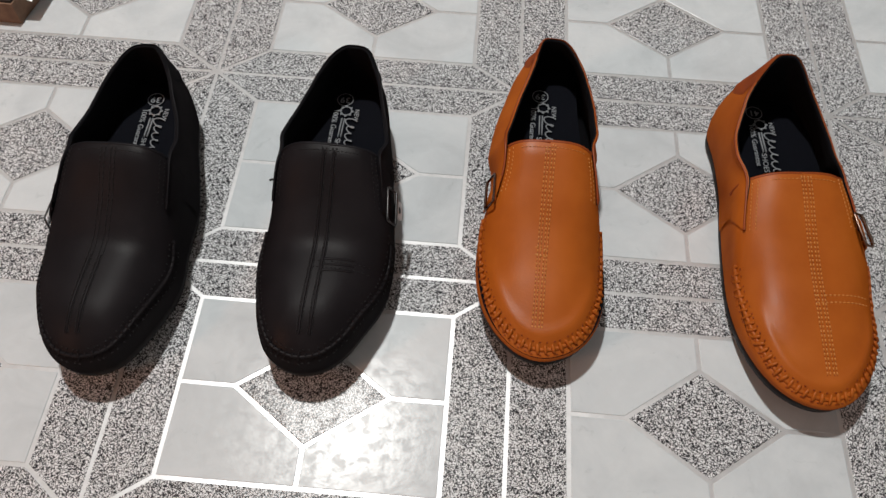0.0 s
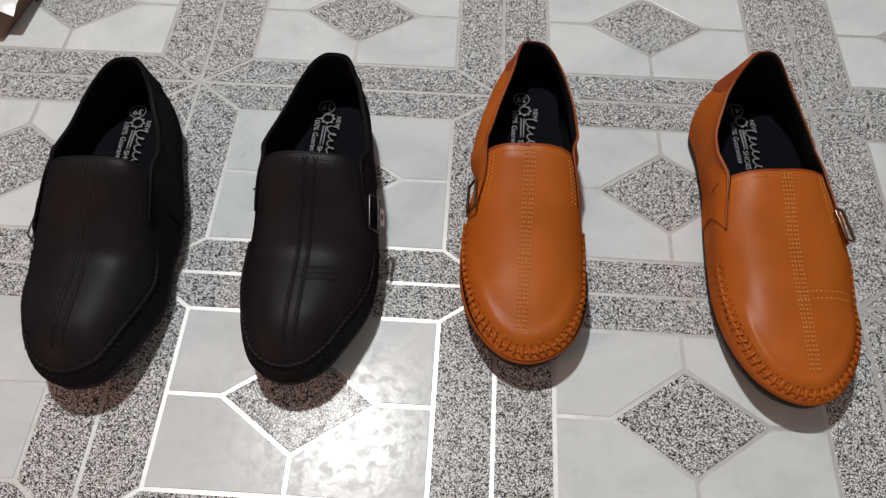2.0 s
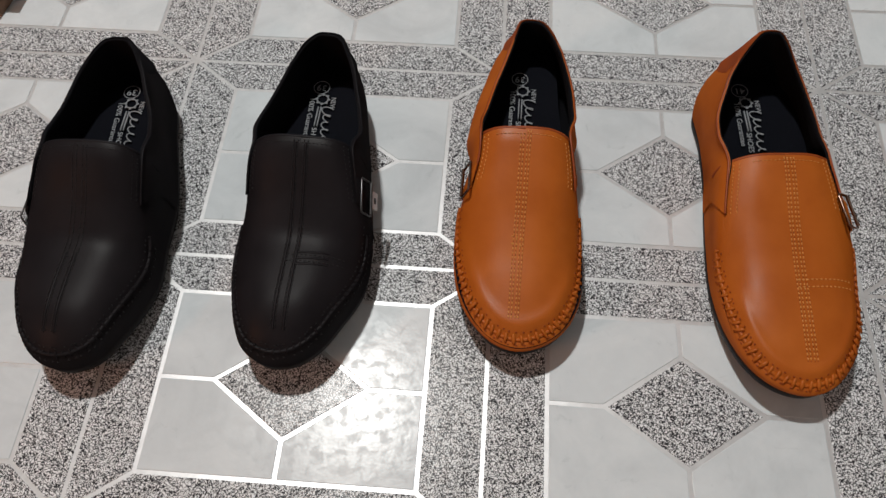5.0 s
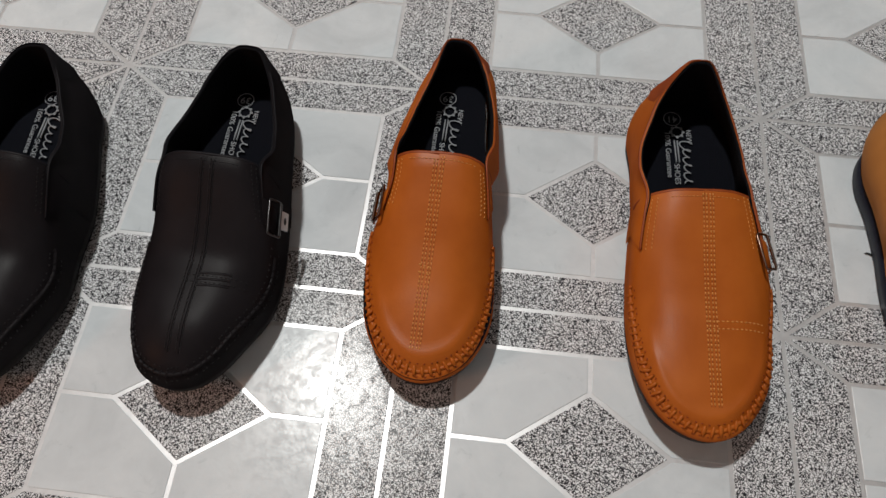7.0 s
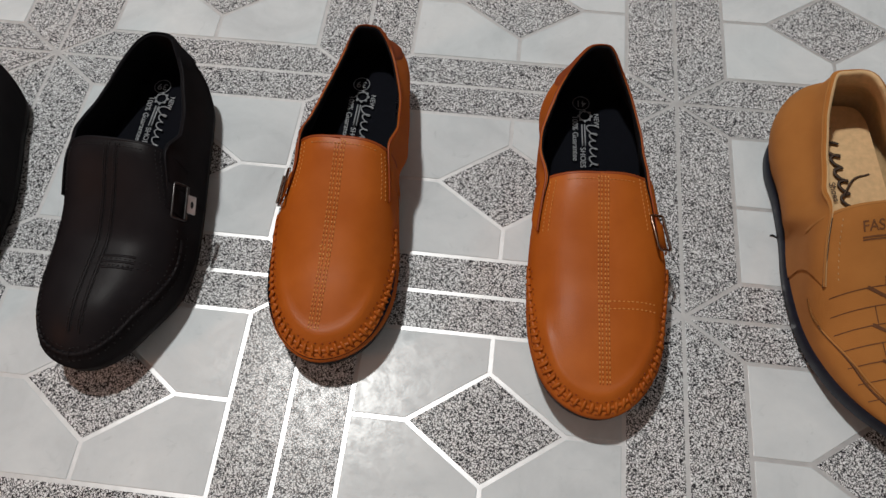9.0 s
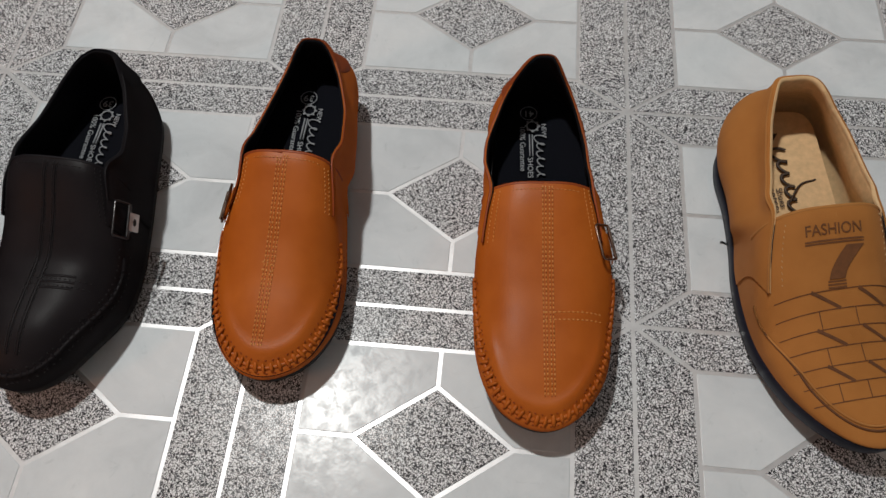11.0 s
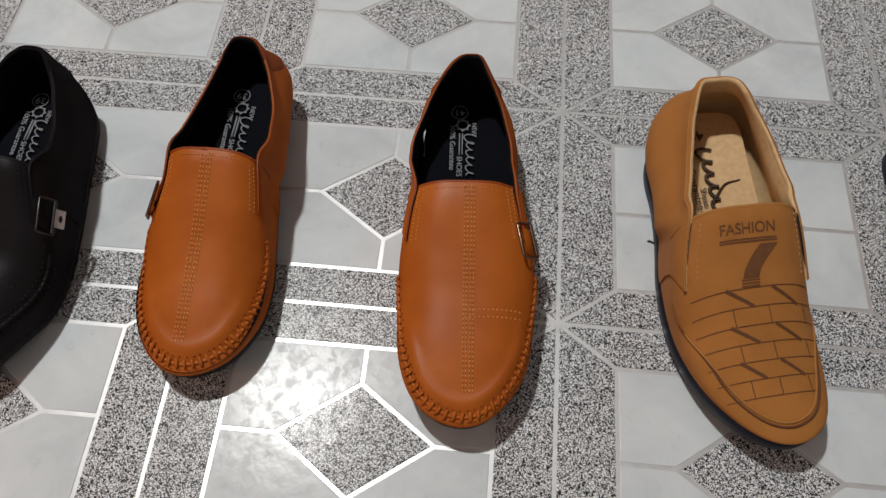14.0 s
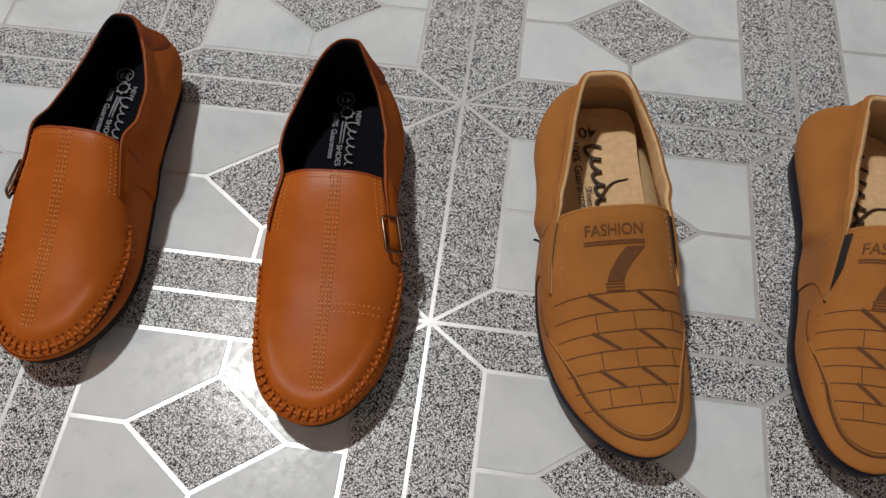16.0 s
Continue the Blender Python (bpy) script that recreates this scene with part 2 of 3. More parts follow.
class Last:
    """The form of one shoe: a ring round the sole, a spine, and the surface of the upper between them."""

    def __init__(self, length, mirror, wide, top, toe, waist, collar, edge, base, girth, ridge, sway, puff):
        scale = length / 0.28
        self.length, self.mirror, self.base, self.ridge, self.sway = length, mirror, base, ridge, sway * mirror
        pts = []
        for x, y in LAST:
            out = float(np.interp(y / 0.28, GIRTH, girth[0] if x > 0 else girth[1]))
            pts.append((x * scale * wide + out * scale * (1 if x > 0 else -1) * min(1.0, abs(x) / 0.015), y * scale))
        self.ring = closed_spline(pts, RING)
        self.s = self.ring[:, 1] / length
        self.toe, self.waist, self.edge, self.puff = toe, waist, edge, puff
        fine = np.linspace(0.0, 0.62, 125)
        soft = np.hanning(19) / np.hanning(19).sum()
        self.collar = [fine] + [np.convolve(np.pad(np.interp(fine, collar[0], c), 9, "edge"), soft, "valid") for c in collar[1:]]
        # the ridge line, eased between its stations
        self.run = np.linspace(0.3, 1.1, 161)
        rough = np.interp(self.run, (0.30, 0.45, 0.56, 0.66, 0.76, 0.86, 1.1), top)
        self.profile = np.convolve(np.pad(rough, 10, "edge"), np.hanning(21) / np.hanning(21).sum(), "valid")
        order = np.argsort(self.ring[:, 1])
        inner = [k for k in order if self.ring[k, 0] >= 0 or self.s[k] > 0.985]
        outer = [k for k in order if self.ring[k, 0] < 0]
        self.inner = lambda y: np.interp(y, self.ring[inner, 1], self.ring[inner, 0])
        self.outer = lambda y: np.interp(y, self.ring[outer, 1], self.ring[outer, 0])

    def feather(self, s):
        return self.base + 0.015 * smooth_step(0.64, 1.0, s)

    def spine(self, k):
        y = min(max(self.ring[k, 1], 0.15 * self.length), 0.79 * self.length)
        return np.array([(self.inner(y) + self.outer(y)) / 2, y])

    def height(self, s):
        return float(np.interp(s, self.run, self.profile))

    def front(self, k, phi, lift=0.0):
        """On the vamp: phi runs from the feather edge (0) to the spine (1)."""
        p, c = self.ring[k], self.spine(k)
        s = c[1] / self.length
        q = phi * math.pi / 2
        mix = smooth_step(0.50, 0.74, self.s[k])
        blunt = [self.waist[i] * (1 - mix) + self.toe[i] * mix for i in (0, 1)]
        rho = math.cos(q) ** (2 / blunt[0]) if phi < 1 else 0.0
        rise = math.sin(q) ** (2 / blunt[1]) if phi > 0 else 0.0
        z0 = self.feather(self.s[k])
        swell = 1 + (self.puff[1] * (1 - mix) + 0.03 * mix) * math.sin(min(1.0, phi * (1.5 + 0.7 * mix)) * math.pi)
        xy = c + (p - c) * rho * swell
        out = np.array([*xy, z0 + (self.height(xy[1] / self.length) - z0) * rise])
        if self.ridge:
            seam = 0.24 + 0.12 * smooth_step(0.60, 0.90, self.s[k])
            out[2] += self.ridge * smooth_step(0.66, 0.84, self.s[k]) * (math.exp(-((phi - seam - 0.17) / 0.08) ** 2) - 0.6 * math.exp(-((phi - seam) / 0.05) ** 2))
        if lift:
            out = out + lift * unit((*(p - c) * (0.25 + rho), 0.03 + 0.05 * rise))
        return out

    def wall(self, k, tau, inset=0.0):
        """On the quarter behind the vamp: tau runs from the feather edge to the collar."""
        p, c = self.ring[k], self.spine(k)
        s = self.s[k]
        z0 = self.feather(s)
        top = float(np.interp(s, self.collar[0], self.collar[1]))
        lean = float(np.interp(s, self.collar[0], self.collar[2]))
        puff = self.puff[0] * math.sin(math.pi * min(1, tau * 1.25))
        d = p - c
        xy = np.array([c[0] + d[0] * (1 + puff - (1 - lean) * tau ** 1.7), p[1] + d[1] * puff + 0.0075 * max(0, 1 - s / 0.14) * tau ** 2])
        xy[0] += self.sway * tau * math.sin(math.pi * min(1, max(0, s) / 0.48))
        return np.array([*(xy - unit(d) * inset), z0 + (top - z0) * tau])

    def edge_phi(self, k):
        """Where the flap of the quarter ends on the vamp, on the inner or the outer side."""
        side = self.edge[3] if k >= RING // 2 else self.edge[2]
        return float(np.interp(self.s[k], self.edge[:2], side))

    def flap(self, k, tau, inset=0.0):
        """The quarter with its front end cut back towards the sole."""
        s, reach = self.s[k], self.edge[1]
        lim = reach - 0.10 + 0.10 * tau
        if s <= 0.36:
            return self.quarter(k, tau, inset)
        want = 0.36 + (s - 0.36) * (lim - 0.36) / (reach - 0.36)
        step = -1 if k < RING // 2 else 1
        j = k
        while self.s[(j + step) % RING] > want and abs(j - k) < 20:
            j += step
        a, b = self.s[j % RING], self.s[(j + step) % RING]
        f = min(1.0, max(0.0, (a - want) / max(1e-6, a - b)))
        return self.quarter(j % RING, tau, inset) * (1 - f) + self.quarter((j + step) % RING, tau, inset) * f

    def quarter(self, k, tau, inset=0.0):
        """The quarter all along: it blends into the vamp's form in front of the collar."""
        s = self.s[k]
        w = smooth_step(self.edge[0] - 0.10, self.edge[0], s)
        back = self.wall(k, tau, inset)
        if w <= 0:
            return back
        phi = self.edge_phi(k)
        ahead = self.front(k, tau * phi, 0.0014 - inset)
        return back * (1 - w) + ahead * w


def rows_to_mirror(rows, mirror):
    return [[(p[0] * mirror, p[1], p[2]) for p in r] for r in rows]


def loafer(style, length, mirror, heel, toe_at, label, number):
    """One slip-on shoe, standing on the floor from heel to toe."""
    thing = new("loafer")
    tagged(thing, label, "shoe", style["group"])
    tip = np.array([0.006 * mirror * length / 0.28, length])
    d = np.array(toe_at) - np.array(heel)
    turn = math.atan2(-d[0], d[1]) - math.atan2(-tip[0], tip[1])
    thing.matrix_world = pose(heel[0], heel[1], 0.0, 0, 0, math.degrees(turn))
    form = Last(length, mirror, style["wide"], style["top"], style["toe"], style["waist"], style["collar"], style["edge"], style["base"], style["girth"], style.get("ridge", 0.0), style.get("sway", 0.0), style["puff"])
    flip = mirror < 0
    n = RING
    ring_s = form.s
    tongue = style["tongue"]

    def shape_part(name, rows, mat, label="", wrap=False, parent=thing, turned=False):
        sh = Shape()
        sh.grid(rows_to_mirror(rows, mirror), wrap, flip != turned)
        ob = part(name, sh.v, sh.f, mat, parent, label)
        bm = bmesh.new()
        bm.from_mesh(ob.data)
        bmesh.ops.remove_doubles(bm, verts=bm.verts, dist=0.00002)
        bm.to_mesh(ob.data)
        bm.free()
        return ob

    # outsole: welt edge, side wall and underside
    rows = []
    b = style["base"]
    for grow, z in ((-0.008, 0.0), (-0.0025, 0.0), (-0.0008, 0.0025), (0.0, 0.6 * b), (-0.0004, b - 0.0005), (-0.005, b + 0.0005)):
        ring = []
        for k in range(n):
            p, c = form.ring[k], form.spine(k)
            xy = p + unit(p - c) * (grow + style["welt"])
            s = ring_s[k]
            spring = 0.015 * smooth_step(0.64, 1.0, s) + 0.004 * smooth_step(0.32, 0.38, s) * (1 - smooth_step(0.5, 0.62, s)) * (z < 0.002)
            ring.append((*xy, z + spring))
        rows.append(ring)
    under = [tuple(x) for x in rows[0]]
    sh = Shape()
    sh.grid(rows_to_mirror(rows, mirror), True, flip)
    sh.add([(x * mirror, y, z) for x, y, z in under], [tuple(range(n)) if flip else tuple(range(n))[::-1]])
    part("outsole", sh.v, sh.f, style["sole"], thing, style["sole_label"])

    # vamp from the tongue's edge to the toe
    rear = [k for k in range(n) if ring_s[k] >= tongue]
    rows = [[form.front(k, i / 22) for k in rear] for i in range(23)]
    # the edge of the tongue is drawn straight across
    for r in rows:
        for j in (0, -1):
            r[j] = np.array([r[j][0], tongue * length, r[j][2]])
    vamp = shape_part("vamp", rows, style["upper"])
    rows = [[form.front(k, i / 12) * np.array([0.95, 1, 1]) - np.array([0, 0, 0.003]) for k in rear] for i in range(6, 13)]
    shape_part("vamp_lining", rows, style["lining"], "", turned=True)
    lip = Shape()
    edge = [r[0] for r in [[form.front(rear[0], i / 22)] for i in range(4, 23)]] + [r[0] for r in [[form.front(rear[-1], i / 22)] for i in range(21, 3, -1)]]
    edge = [(p[0] * mirror, tongue * length, p[2] - 0.0012) for p in edge]
    lip.tube(edge, 0.0016, 6)
    part("tongue_binding", lip.v, lip.f, style["trim"], thing)

    # a quick way to stand things on the vamp
    flat = Shape()
    flat.grid(rows_to_mirror([[form.front(k, i / 40) for k in rear] for i in range(41)], mirror))
    tree = BVHTree.FromPolygons(flat.v, flat.f)

    def on_vamp(x, y, lift=0.0):
        hit = tree.ray_cast(Vector((x, y, 1.0)), Vector((0, 0, -1)))
        return (hit[0].z if hit[0] else 0.03) + lift

    def normal_at(x, y):
        hit = tree.ray_cast(Vector((x, y, 1.0)), Vector((0, 0, -1)))
        m = np.array(hit[1]) if hit[0] else np.array((0, 0, 1.0))
        return m if m[2] > 0 else -m

    # quarters round the heel, reaching forward beside the tongue
    reach = style["edge"][1]
    first = min(k for k in range(n // 2, n) if ring_s[k] <= reach)
    last = max(k for k in range(0, n // 2) if ring_s[k] <= reach)
    path = list(range(first, n)) + list(range(0, last + 1))
    m = 14
    rows = [[form.flap(k, i / m) for k in path] for i in range(m + 1)]
    # rolled collar and lining behind it
    thick = style["pad"]

    def roll(k):
        return thick * (1 - 0.65 * smooth_step(0.38, 0.47, ring_s[k]))
    for a in (0.15, 0.3, 0.45):
        w = a * math.pi
        rows.append([form.flap(k, 1.0) + np.array([*(-unit(form.ring[k] - form.spine(k)) * roll(k) * (1 - math.cos(w)) / 2), math.sin(w) * roll(k) * 0.45]) for k in path])
    shape_part("quarter", rows, style["upper"], turned=False)
    rows = []
    for a in (0.45, 0.7, 1.0):
        w = a * math.pi
        rows.append([form.flap(k, 1.0) + np.array([*(-unit(form.ring[k] - form.spine(k)) * roll(k) * (1 - math.cos(w)) / 2), math.sin(w) * roll(k) * 0.45]) for k in path])
    rows += [[form.flap(k, t, thick) - np.array([0, 0, 0.0004]) for k in path] for t in np.linspace(0.97, 0.12, 10)]
    shape_part("lining", rows, style["lining"], style["lining_label"])
    bind = Shape()
    bind.tube([(p[0] * mirror, p[1], p[2] + 0.0006) for p in (form.flap(k, 0.985) for k in path)], 0.0009, 6)
    part("collar_piping", bind.v, bind.f, style["trim"], thing)

    # heel tab over the back seam
    if style["tab"]:
        tab = [k for k in path if ring_s[k] <= style["tab"]]
        rows = []
        for t in np.linspace(0.50, 1.0, 8):
            rows.append([form.wall(k, t + (1 - t) * 0.75 * (ring_s[k] / style["tab"]) ** 2, -0.0018 * (1 - (ring_s[k] / style["tab"]) ** 3) if t > 0.51 else 0.0) for k in tab])
        rows.append([form.wall(k, 1.0, 0.001) + np.array([0, 0, 0.002]) for k in tab])
        shape_part("heel_tab", rows, style["trim"])

    # insole
    level = 0.031
    sh = Shape()
    inner_ring = []
    for k in range(n):
        p, c = form.ring[k], form.spine(k)
        q = c + (p - c) * (0.93 + 0.06 * smooth_step(0.18, 0.32, ring_s[k]))
        inner_ring.append((q[0] * mirror, q[1], level + 0.010 * (1 - smooth_step(0.15, 0.5, ring_s[k])) ))
    mids = []
    for k in range(n):
        c = form.spine(k)
        mids.append((c[0] * mirror, c[1], level - 0.002 + 0.010 * (1 - smooth_step(0.15, 0.5, c[1] / length))))
    sh.grid([inner_ring, mids], True, flip)
    insole = part("insole", sh.v, sh.f, style["insole"], thing, style["insole_label"])

    def insole_z(y):
        return level - 0.0005 + 0.010 * (1 - smooth_step(0.15, 0.5, y / length))

    def print_on(words, x, y, size, mat, turned=90):
        tilt = (insole_z(y + 0.01) - insole_z(y - 0.01)) / 0.02
        lettering("printed_line", words, size, mat, insole, pose(x, y, insole_z(y) + 0.0009, 0, 0, 0)
                  @ Matrix.Rotation(math.atan(tilt), 4, "X") @ pose(0, 0, 0, 0, 0, turned))

    style["print"](print_on, insole, insole_z, length, number, style.get("print_at", 0.0))

    style["finish"](thing, form, length, mirror, on_vamp, normal_at, style, tongue, rear)
    return thing


def stitch_row(shape, points, on_vamp, normal_at, pitch, long, wide, tall=0.0009):
    """Single stitches along a line over the vamp."""
    points = np.asarray(points, float)
    run = np.r_[0, np.cumsum(np.linalg.norm(np.diff(points, axis=0), axis=1))]
    for d in np.arange(pitch / 2, run[-1], pitch):
        x, y = np.interp(d, run, points[:, 0]), np.interp(d, run, points[:, 1])
        x2, y2 = np.interp(d + 0.001, run, points[:, 0]), np.interp(d + 0.001, run, points[:, 1])
        a = np.array([x2 - x, y2 - y, 0.0])
        if np.linalg.norm(a) < 1e-7:
            continue
        up = normal_at(x, y)
        along = unit(a - up * np.dot(a, up))
        shape.blob((x, y, on_vamp(x, y, 0.0001)), along, up, long, wide, tall)


def ribbon(shape, points, on_vamp, width, lift=0.0004):
    """A thin strip laid over the vamp along a line."""
    points = np.asarray(points, float)
    rows = []
    for i, (x, y) in enumerate(points):
        a = points[min(i + 1, len(points) - 1)] - points[max(i - 1, 0)]
        s = unit((a[1], -a[0])) * width / 2
        rows.append([(x - s[0], y - s[1], on_vamp(x - s[0], y - s[1], lift)), (x + s[0], y + s[1], on_vamp(x + s[0], y + s[1], lift))])
    shape.grid(rows)


def line(a, b, count=14):
    return [(a[0] + (b[0] - a[0]) * t, a[1] + (b[1] - a[1]) * t) for t in np.linspace(0, 1, count)]


def rounded_frame(shape, centre, across, along, up, wide, long, radius):
    pts = []
    for cx, cy, a0 in ((1, 1, 0), (-1, 1, 90), (-1, -1, 180), (1, -1, 270)):
        for a in (0, 45, 90):
            q = radians(a0 + a)
            x, y = cx * (wide / 2 - radius * 2) + radius * 2 * math.cos(q), cy * (long / 2 - radius * 2) + radius * 2 * math.sin(q)
            pts.append(np.asarray(centre) + across * x + along * y)
    shape.tube(pts, radius, 6, True)


def moccasin_finish(thing, form, length, mirror, on_vamp, normal_at, style, tongue, rear):
    """Whip-stitched toe seam, centre stitching, side flaps and the buckle strap."""
    def mir(p):
        return np.array([p[0] * mirror, p[1], p[2]])

    # gathered seam round the toe
    front = [k for k in rear if form.s[k] >= 0.60]

    def seam_phi(s):
        return 0.24 + 0.12 * smooth_step(0.60, 0.90, s)
    points = [mir(form.front(k, seam_phi(form.s[k]))) for k in front]
    welt = Shape()
    welt.tube(points, 0.0016, 6)
    seam = part("toe_seam", welt.v, welt.f, style["upper"], thing, style["stitch_label"])
    run = np.r_[0, np.cumsum([np.linalg.norm(points[i + 1] - points[i]) for i in range(len(points) - 1)])]
    holes = Shape()
    rng = random.Random(round(length * 1e5) + mirror)
    for d in np.arange(0.002, run[-1], style["whip"][3]):
        i = max(0, min(len(front) - 2, int(np.searchsorted(run, d) - 1)))
        f = (d - run[i]) / max(1e-6, run[i + 1] - run[i])
        phi = seam_phi(form.s[front[i]])

        def at(p):
            return mir(form.front(front[i], p) * (1 - f) + form.front(front[i + 1], p) * f)
        a, b = at(phi - 0.085), at(phi + 0.085)
        up = unit((a + b) / 2 - mir(np.array([*form.spine(front[i]), 0.0])))
        skew = unit(points[i + 1] - points[i]) * rng.uniform(-0.0004, 0.0036)
        stitch = Shape()
        stitch.blob((a + b) / 2 + up * rng.uniform(0.0008, 0.0014), b - a + skew, up, style["whip"][0] * rng.uniform(0.86, 1.14), style["whip"][1] * rng.uniform(0.85, 1.15), style["whip"][2])
        part("whip_stitch", stitch.v, stitch.f, style["upper"], seam)
        for q in (a, b):
            holes.blob(q + skew * 0.8 + unit(points[i + 1] - points[i]) * 0.0024 + up * 0.0003, points[i + 1] - points[i], up, 0.0016, 0.0012, 0.0008)
    tagged(part("needle_punching", holes.v, holes.f, style["hole"], thing), kind="stuff")

    # rows of stitches down the middle
    y0, y1 = tongue * length + 0.002, 0.93 * length
    mid = style["middle"] * mirror
    rows = Shape()
    for off in style["rows"]:
        pts = [(mid * (0.6 + 0.4 * t) + off * mirror, y0 + (y1 - y0) * t) for t in np.linspace(0, 1, 30)]
        stitch_row(rows, pts, on_vamp, normal_at, style["pitch"], style["pitch"] * 0.62, 0.0011)
    cross = length * 0.730
    reach = style["cross"] if mirror > 0 else 0.0065
    for off in (-0.0025, 0.0025):
        stitch_row(rows, line((mid + 0.004 * mirror, cross + off), (mid - reach * mirror, cross + off - 0.002)), on_vamp, normal_at, style["pitch"], style["pitch"] * 0.62, 0.0011)
    tagged(part("centre_stitching", rows.v, rows.f, style["thread"], thing), kind="stuff")
    dots = Shape()
    for off in style["rows"]:
        pts = [(mid * (0.6 + 0.4 * t) + off * mirror, y0 + style["pitch"] / 2 + (y1 - y0) * t) for t in np.linspace(0, 0.985, 30)]
        stitch_row(dots, pts, on_vamp, normal_at, style["pitch"], 0.0008, 0.0008, 0.0005)
    tagged(part("needle_dots", dots.v, dots.f, style["hole"], thing), kind="stuff")
    if style["ridges"]:
        for off in style["ridges"]:
            ridge = Shape()
            pts = [(mid * (0.6 + 0.4 * t) + off * mirror, y0 + (y1 - y0) * t) for t in np.linspace(0.02 if mirror > 0 else 0.55, 1, 30)]
            ridge.tube([(x, y, on_vamp(x, y, -0.0004)) for x, y in pts], 0.0011, 5)
            part("raised_seam", ridge.v, ridge.f, style["upper"], thing)
        for off in (-0.0045, 0.0, 0.0045) if mirror > 0 else ():
            ridge = Shape()
            pts = line((mid - 0.004 * mirror, cross + off), (mid - style["cross"] * 0.7 * mirror, cross + off - 0.002))
            ridge.tube([(x, y, on_vamp(x, y, -0.0004)) for x, y in pts], 0.0011, 5)
            part("raised_seam", ridge.v, ridge.f, style["upper"], thing)
    hem = Shape()
    wide = 0.028 * length / 0.28
    stitch_row(hem, line((-wide * 0.92, y0 + 0.003), (wide * 0.92, y0 + 0.003)), on_vamp, normal_at, 0.0028, 0.0018, 0.0007)
    # stitches along both flaps
    for side, arc in (("inner", range(0, RING // 2)), ("outer", range(RING // 2, RING))):
        ks = [k for k in arc if tongue + 0.005 <= form.s[k] <= style["edge"][1] - 0.005]
        for inset in (0.06, 0.13):
            pts = []
            for k in ks:
                phi = form.edge_phi(k)
                p = mir(form.front(k, min(0.98, phi + inset)))
                pts.append((p[0], p[1]))
            if len(pts) > 2:
                stitch_row(hem, pts, on_vamp, normal_at, 0.0028, 0.0018, 0.0007)
    tagged(part("edge_stitching", hem.v, hem.f, style["thread"], thing), kind="stuff")

    # buckle strap on the outer side
    right = mirror < 0
    k0 = min((k for k in range(RING // 2, RING)), key=lambda k: abs(form.s[k] - style["buckle_at"] - 0.02 * right))
    rise = style["buckle_up"] - (0.30 if style["plate"] else 0.27) * right
    phi = form.edge_phi(k0)
    base, below, aheadp = form.front(k0, phi * rise, 0.0026), form.front(k0, phi * (rise - 0.26), 0.0026), form.front(k0 - 3, phi * rise, 0.0026)
    across = unit(mir(base) - mir(below))
    along = unit(unit(mir(aheadp) - mir(base)) * 0.1 + np.array([0, 0.9, 0]))
    along = unit(along - across * np.dot(along, across))
    if not right:
        across, along = across * math.cos(0.3) + along * math.sin(0.3), along * math.cos(0.3) - across * math.sin(0.3)
    up = np.cross(across, along)
    up = up if up[2] > 0 else -up
    centre = mir((base + below) / 2) + up * 0.0006
    strap = Shape()
    rows = []
    for t in np.linspace(0.35, 1.06, 10):
        row = []
        for w in (-0.009, -0.0085, 0.0, 0.0085, 0.009):
            at = k0 - w / (length / 0.28 * 0.0045)
            j, f = int(math.floor(at)), at - math.floor(at)
            lift = 0.0012 if abs(w) > 0.0087 else 0.0030
            row.append(mir(form.front(j, phi * t, lift) * (1 - f) + form.front(j + 1, phi * t, lift) * f))
        rows.append(row)
    strap.grid(rows, False, False)
    part("strap", strap.v, strap.f, style["upper"], thing)
    buckle = Shape()
    rounded_frame(buckle, centre + up * 0.0008, across, along, up, 0.015, 0.025, style["wire"])
    ob = part("buckle", buckle.v, buckle.f, style["metal"], thing, style["buckle_label"])
    bar = Shape()
    bar.tube([centre - across * 0.0045 + up * 0.0022 - along * 0.0115, centre - across * 0.0045 + up * 0.0022 + along * 0.0115], 0.0011, 6)
    if style["plate"]:
        plate = [centre - across * 0.0100 + up * 0.0024 + across * x + along * y for x, y in ((-0.0045, -0.0065), (0.0045, -0.0065), (0.0045, 0.0065), (-0.0045, 0.0065))]
        tag = Shape()
        tag.add(plate + [p - up * 0.0016 for p in plate], [(0, 1, 2, 3), (7, 6, 5, 4), (0, 4, 5, 1), (1, 5, 6, 2), (2, 6, 7, 3), (3, 7, 4, 0)])
        shield = part("buckle_plate", tag.v, tag.f, STEEL, ob, "bright steel plate", smooth=False)
        slot = Shape()
        slot.blob(centre - across * 0.0104 + up * 0.0025, along, up, 0.0056, 0.0034, 0.0007)
        tagged(part("plate_slot", slot.v, slot.f, BLACK_THREAD, ob), "dark oval slot")
    part("buckle_bar", bar.v, bar.f, style["metal"], ob)


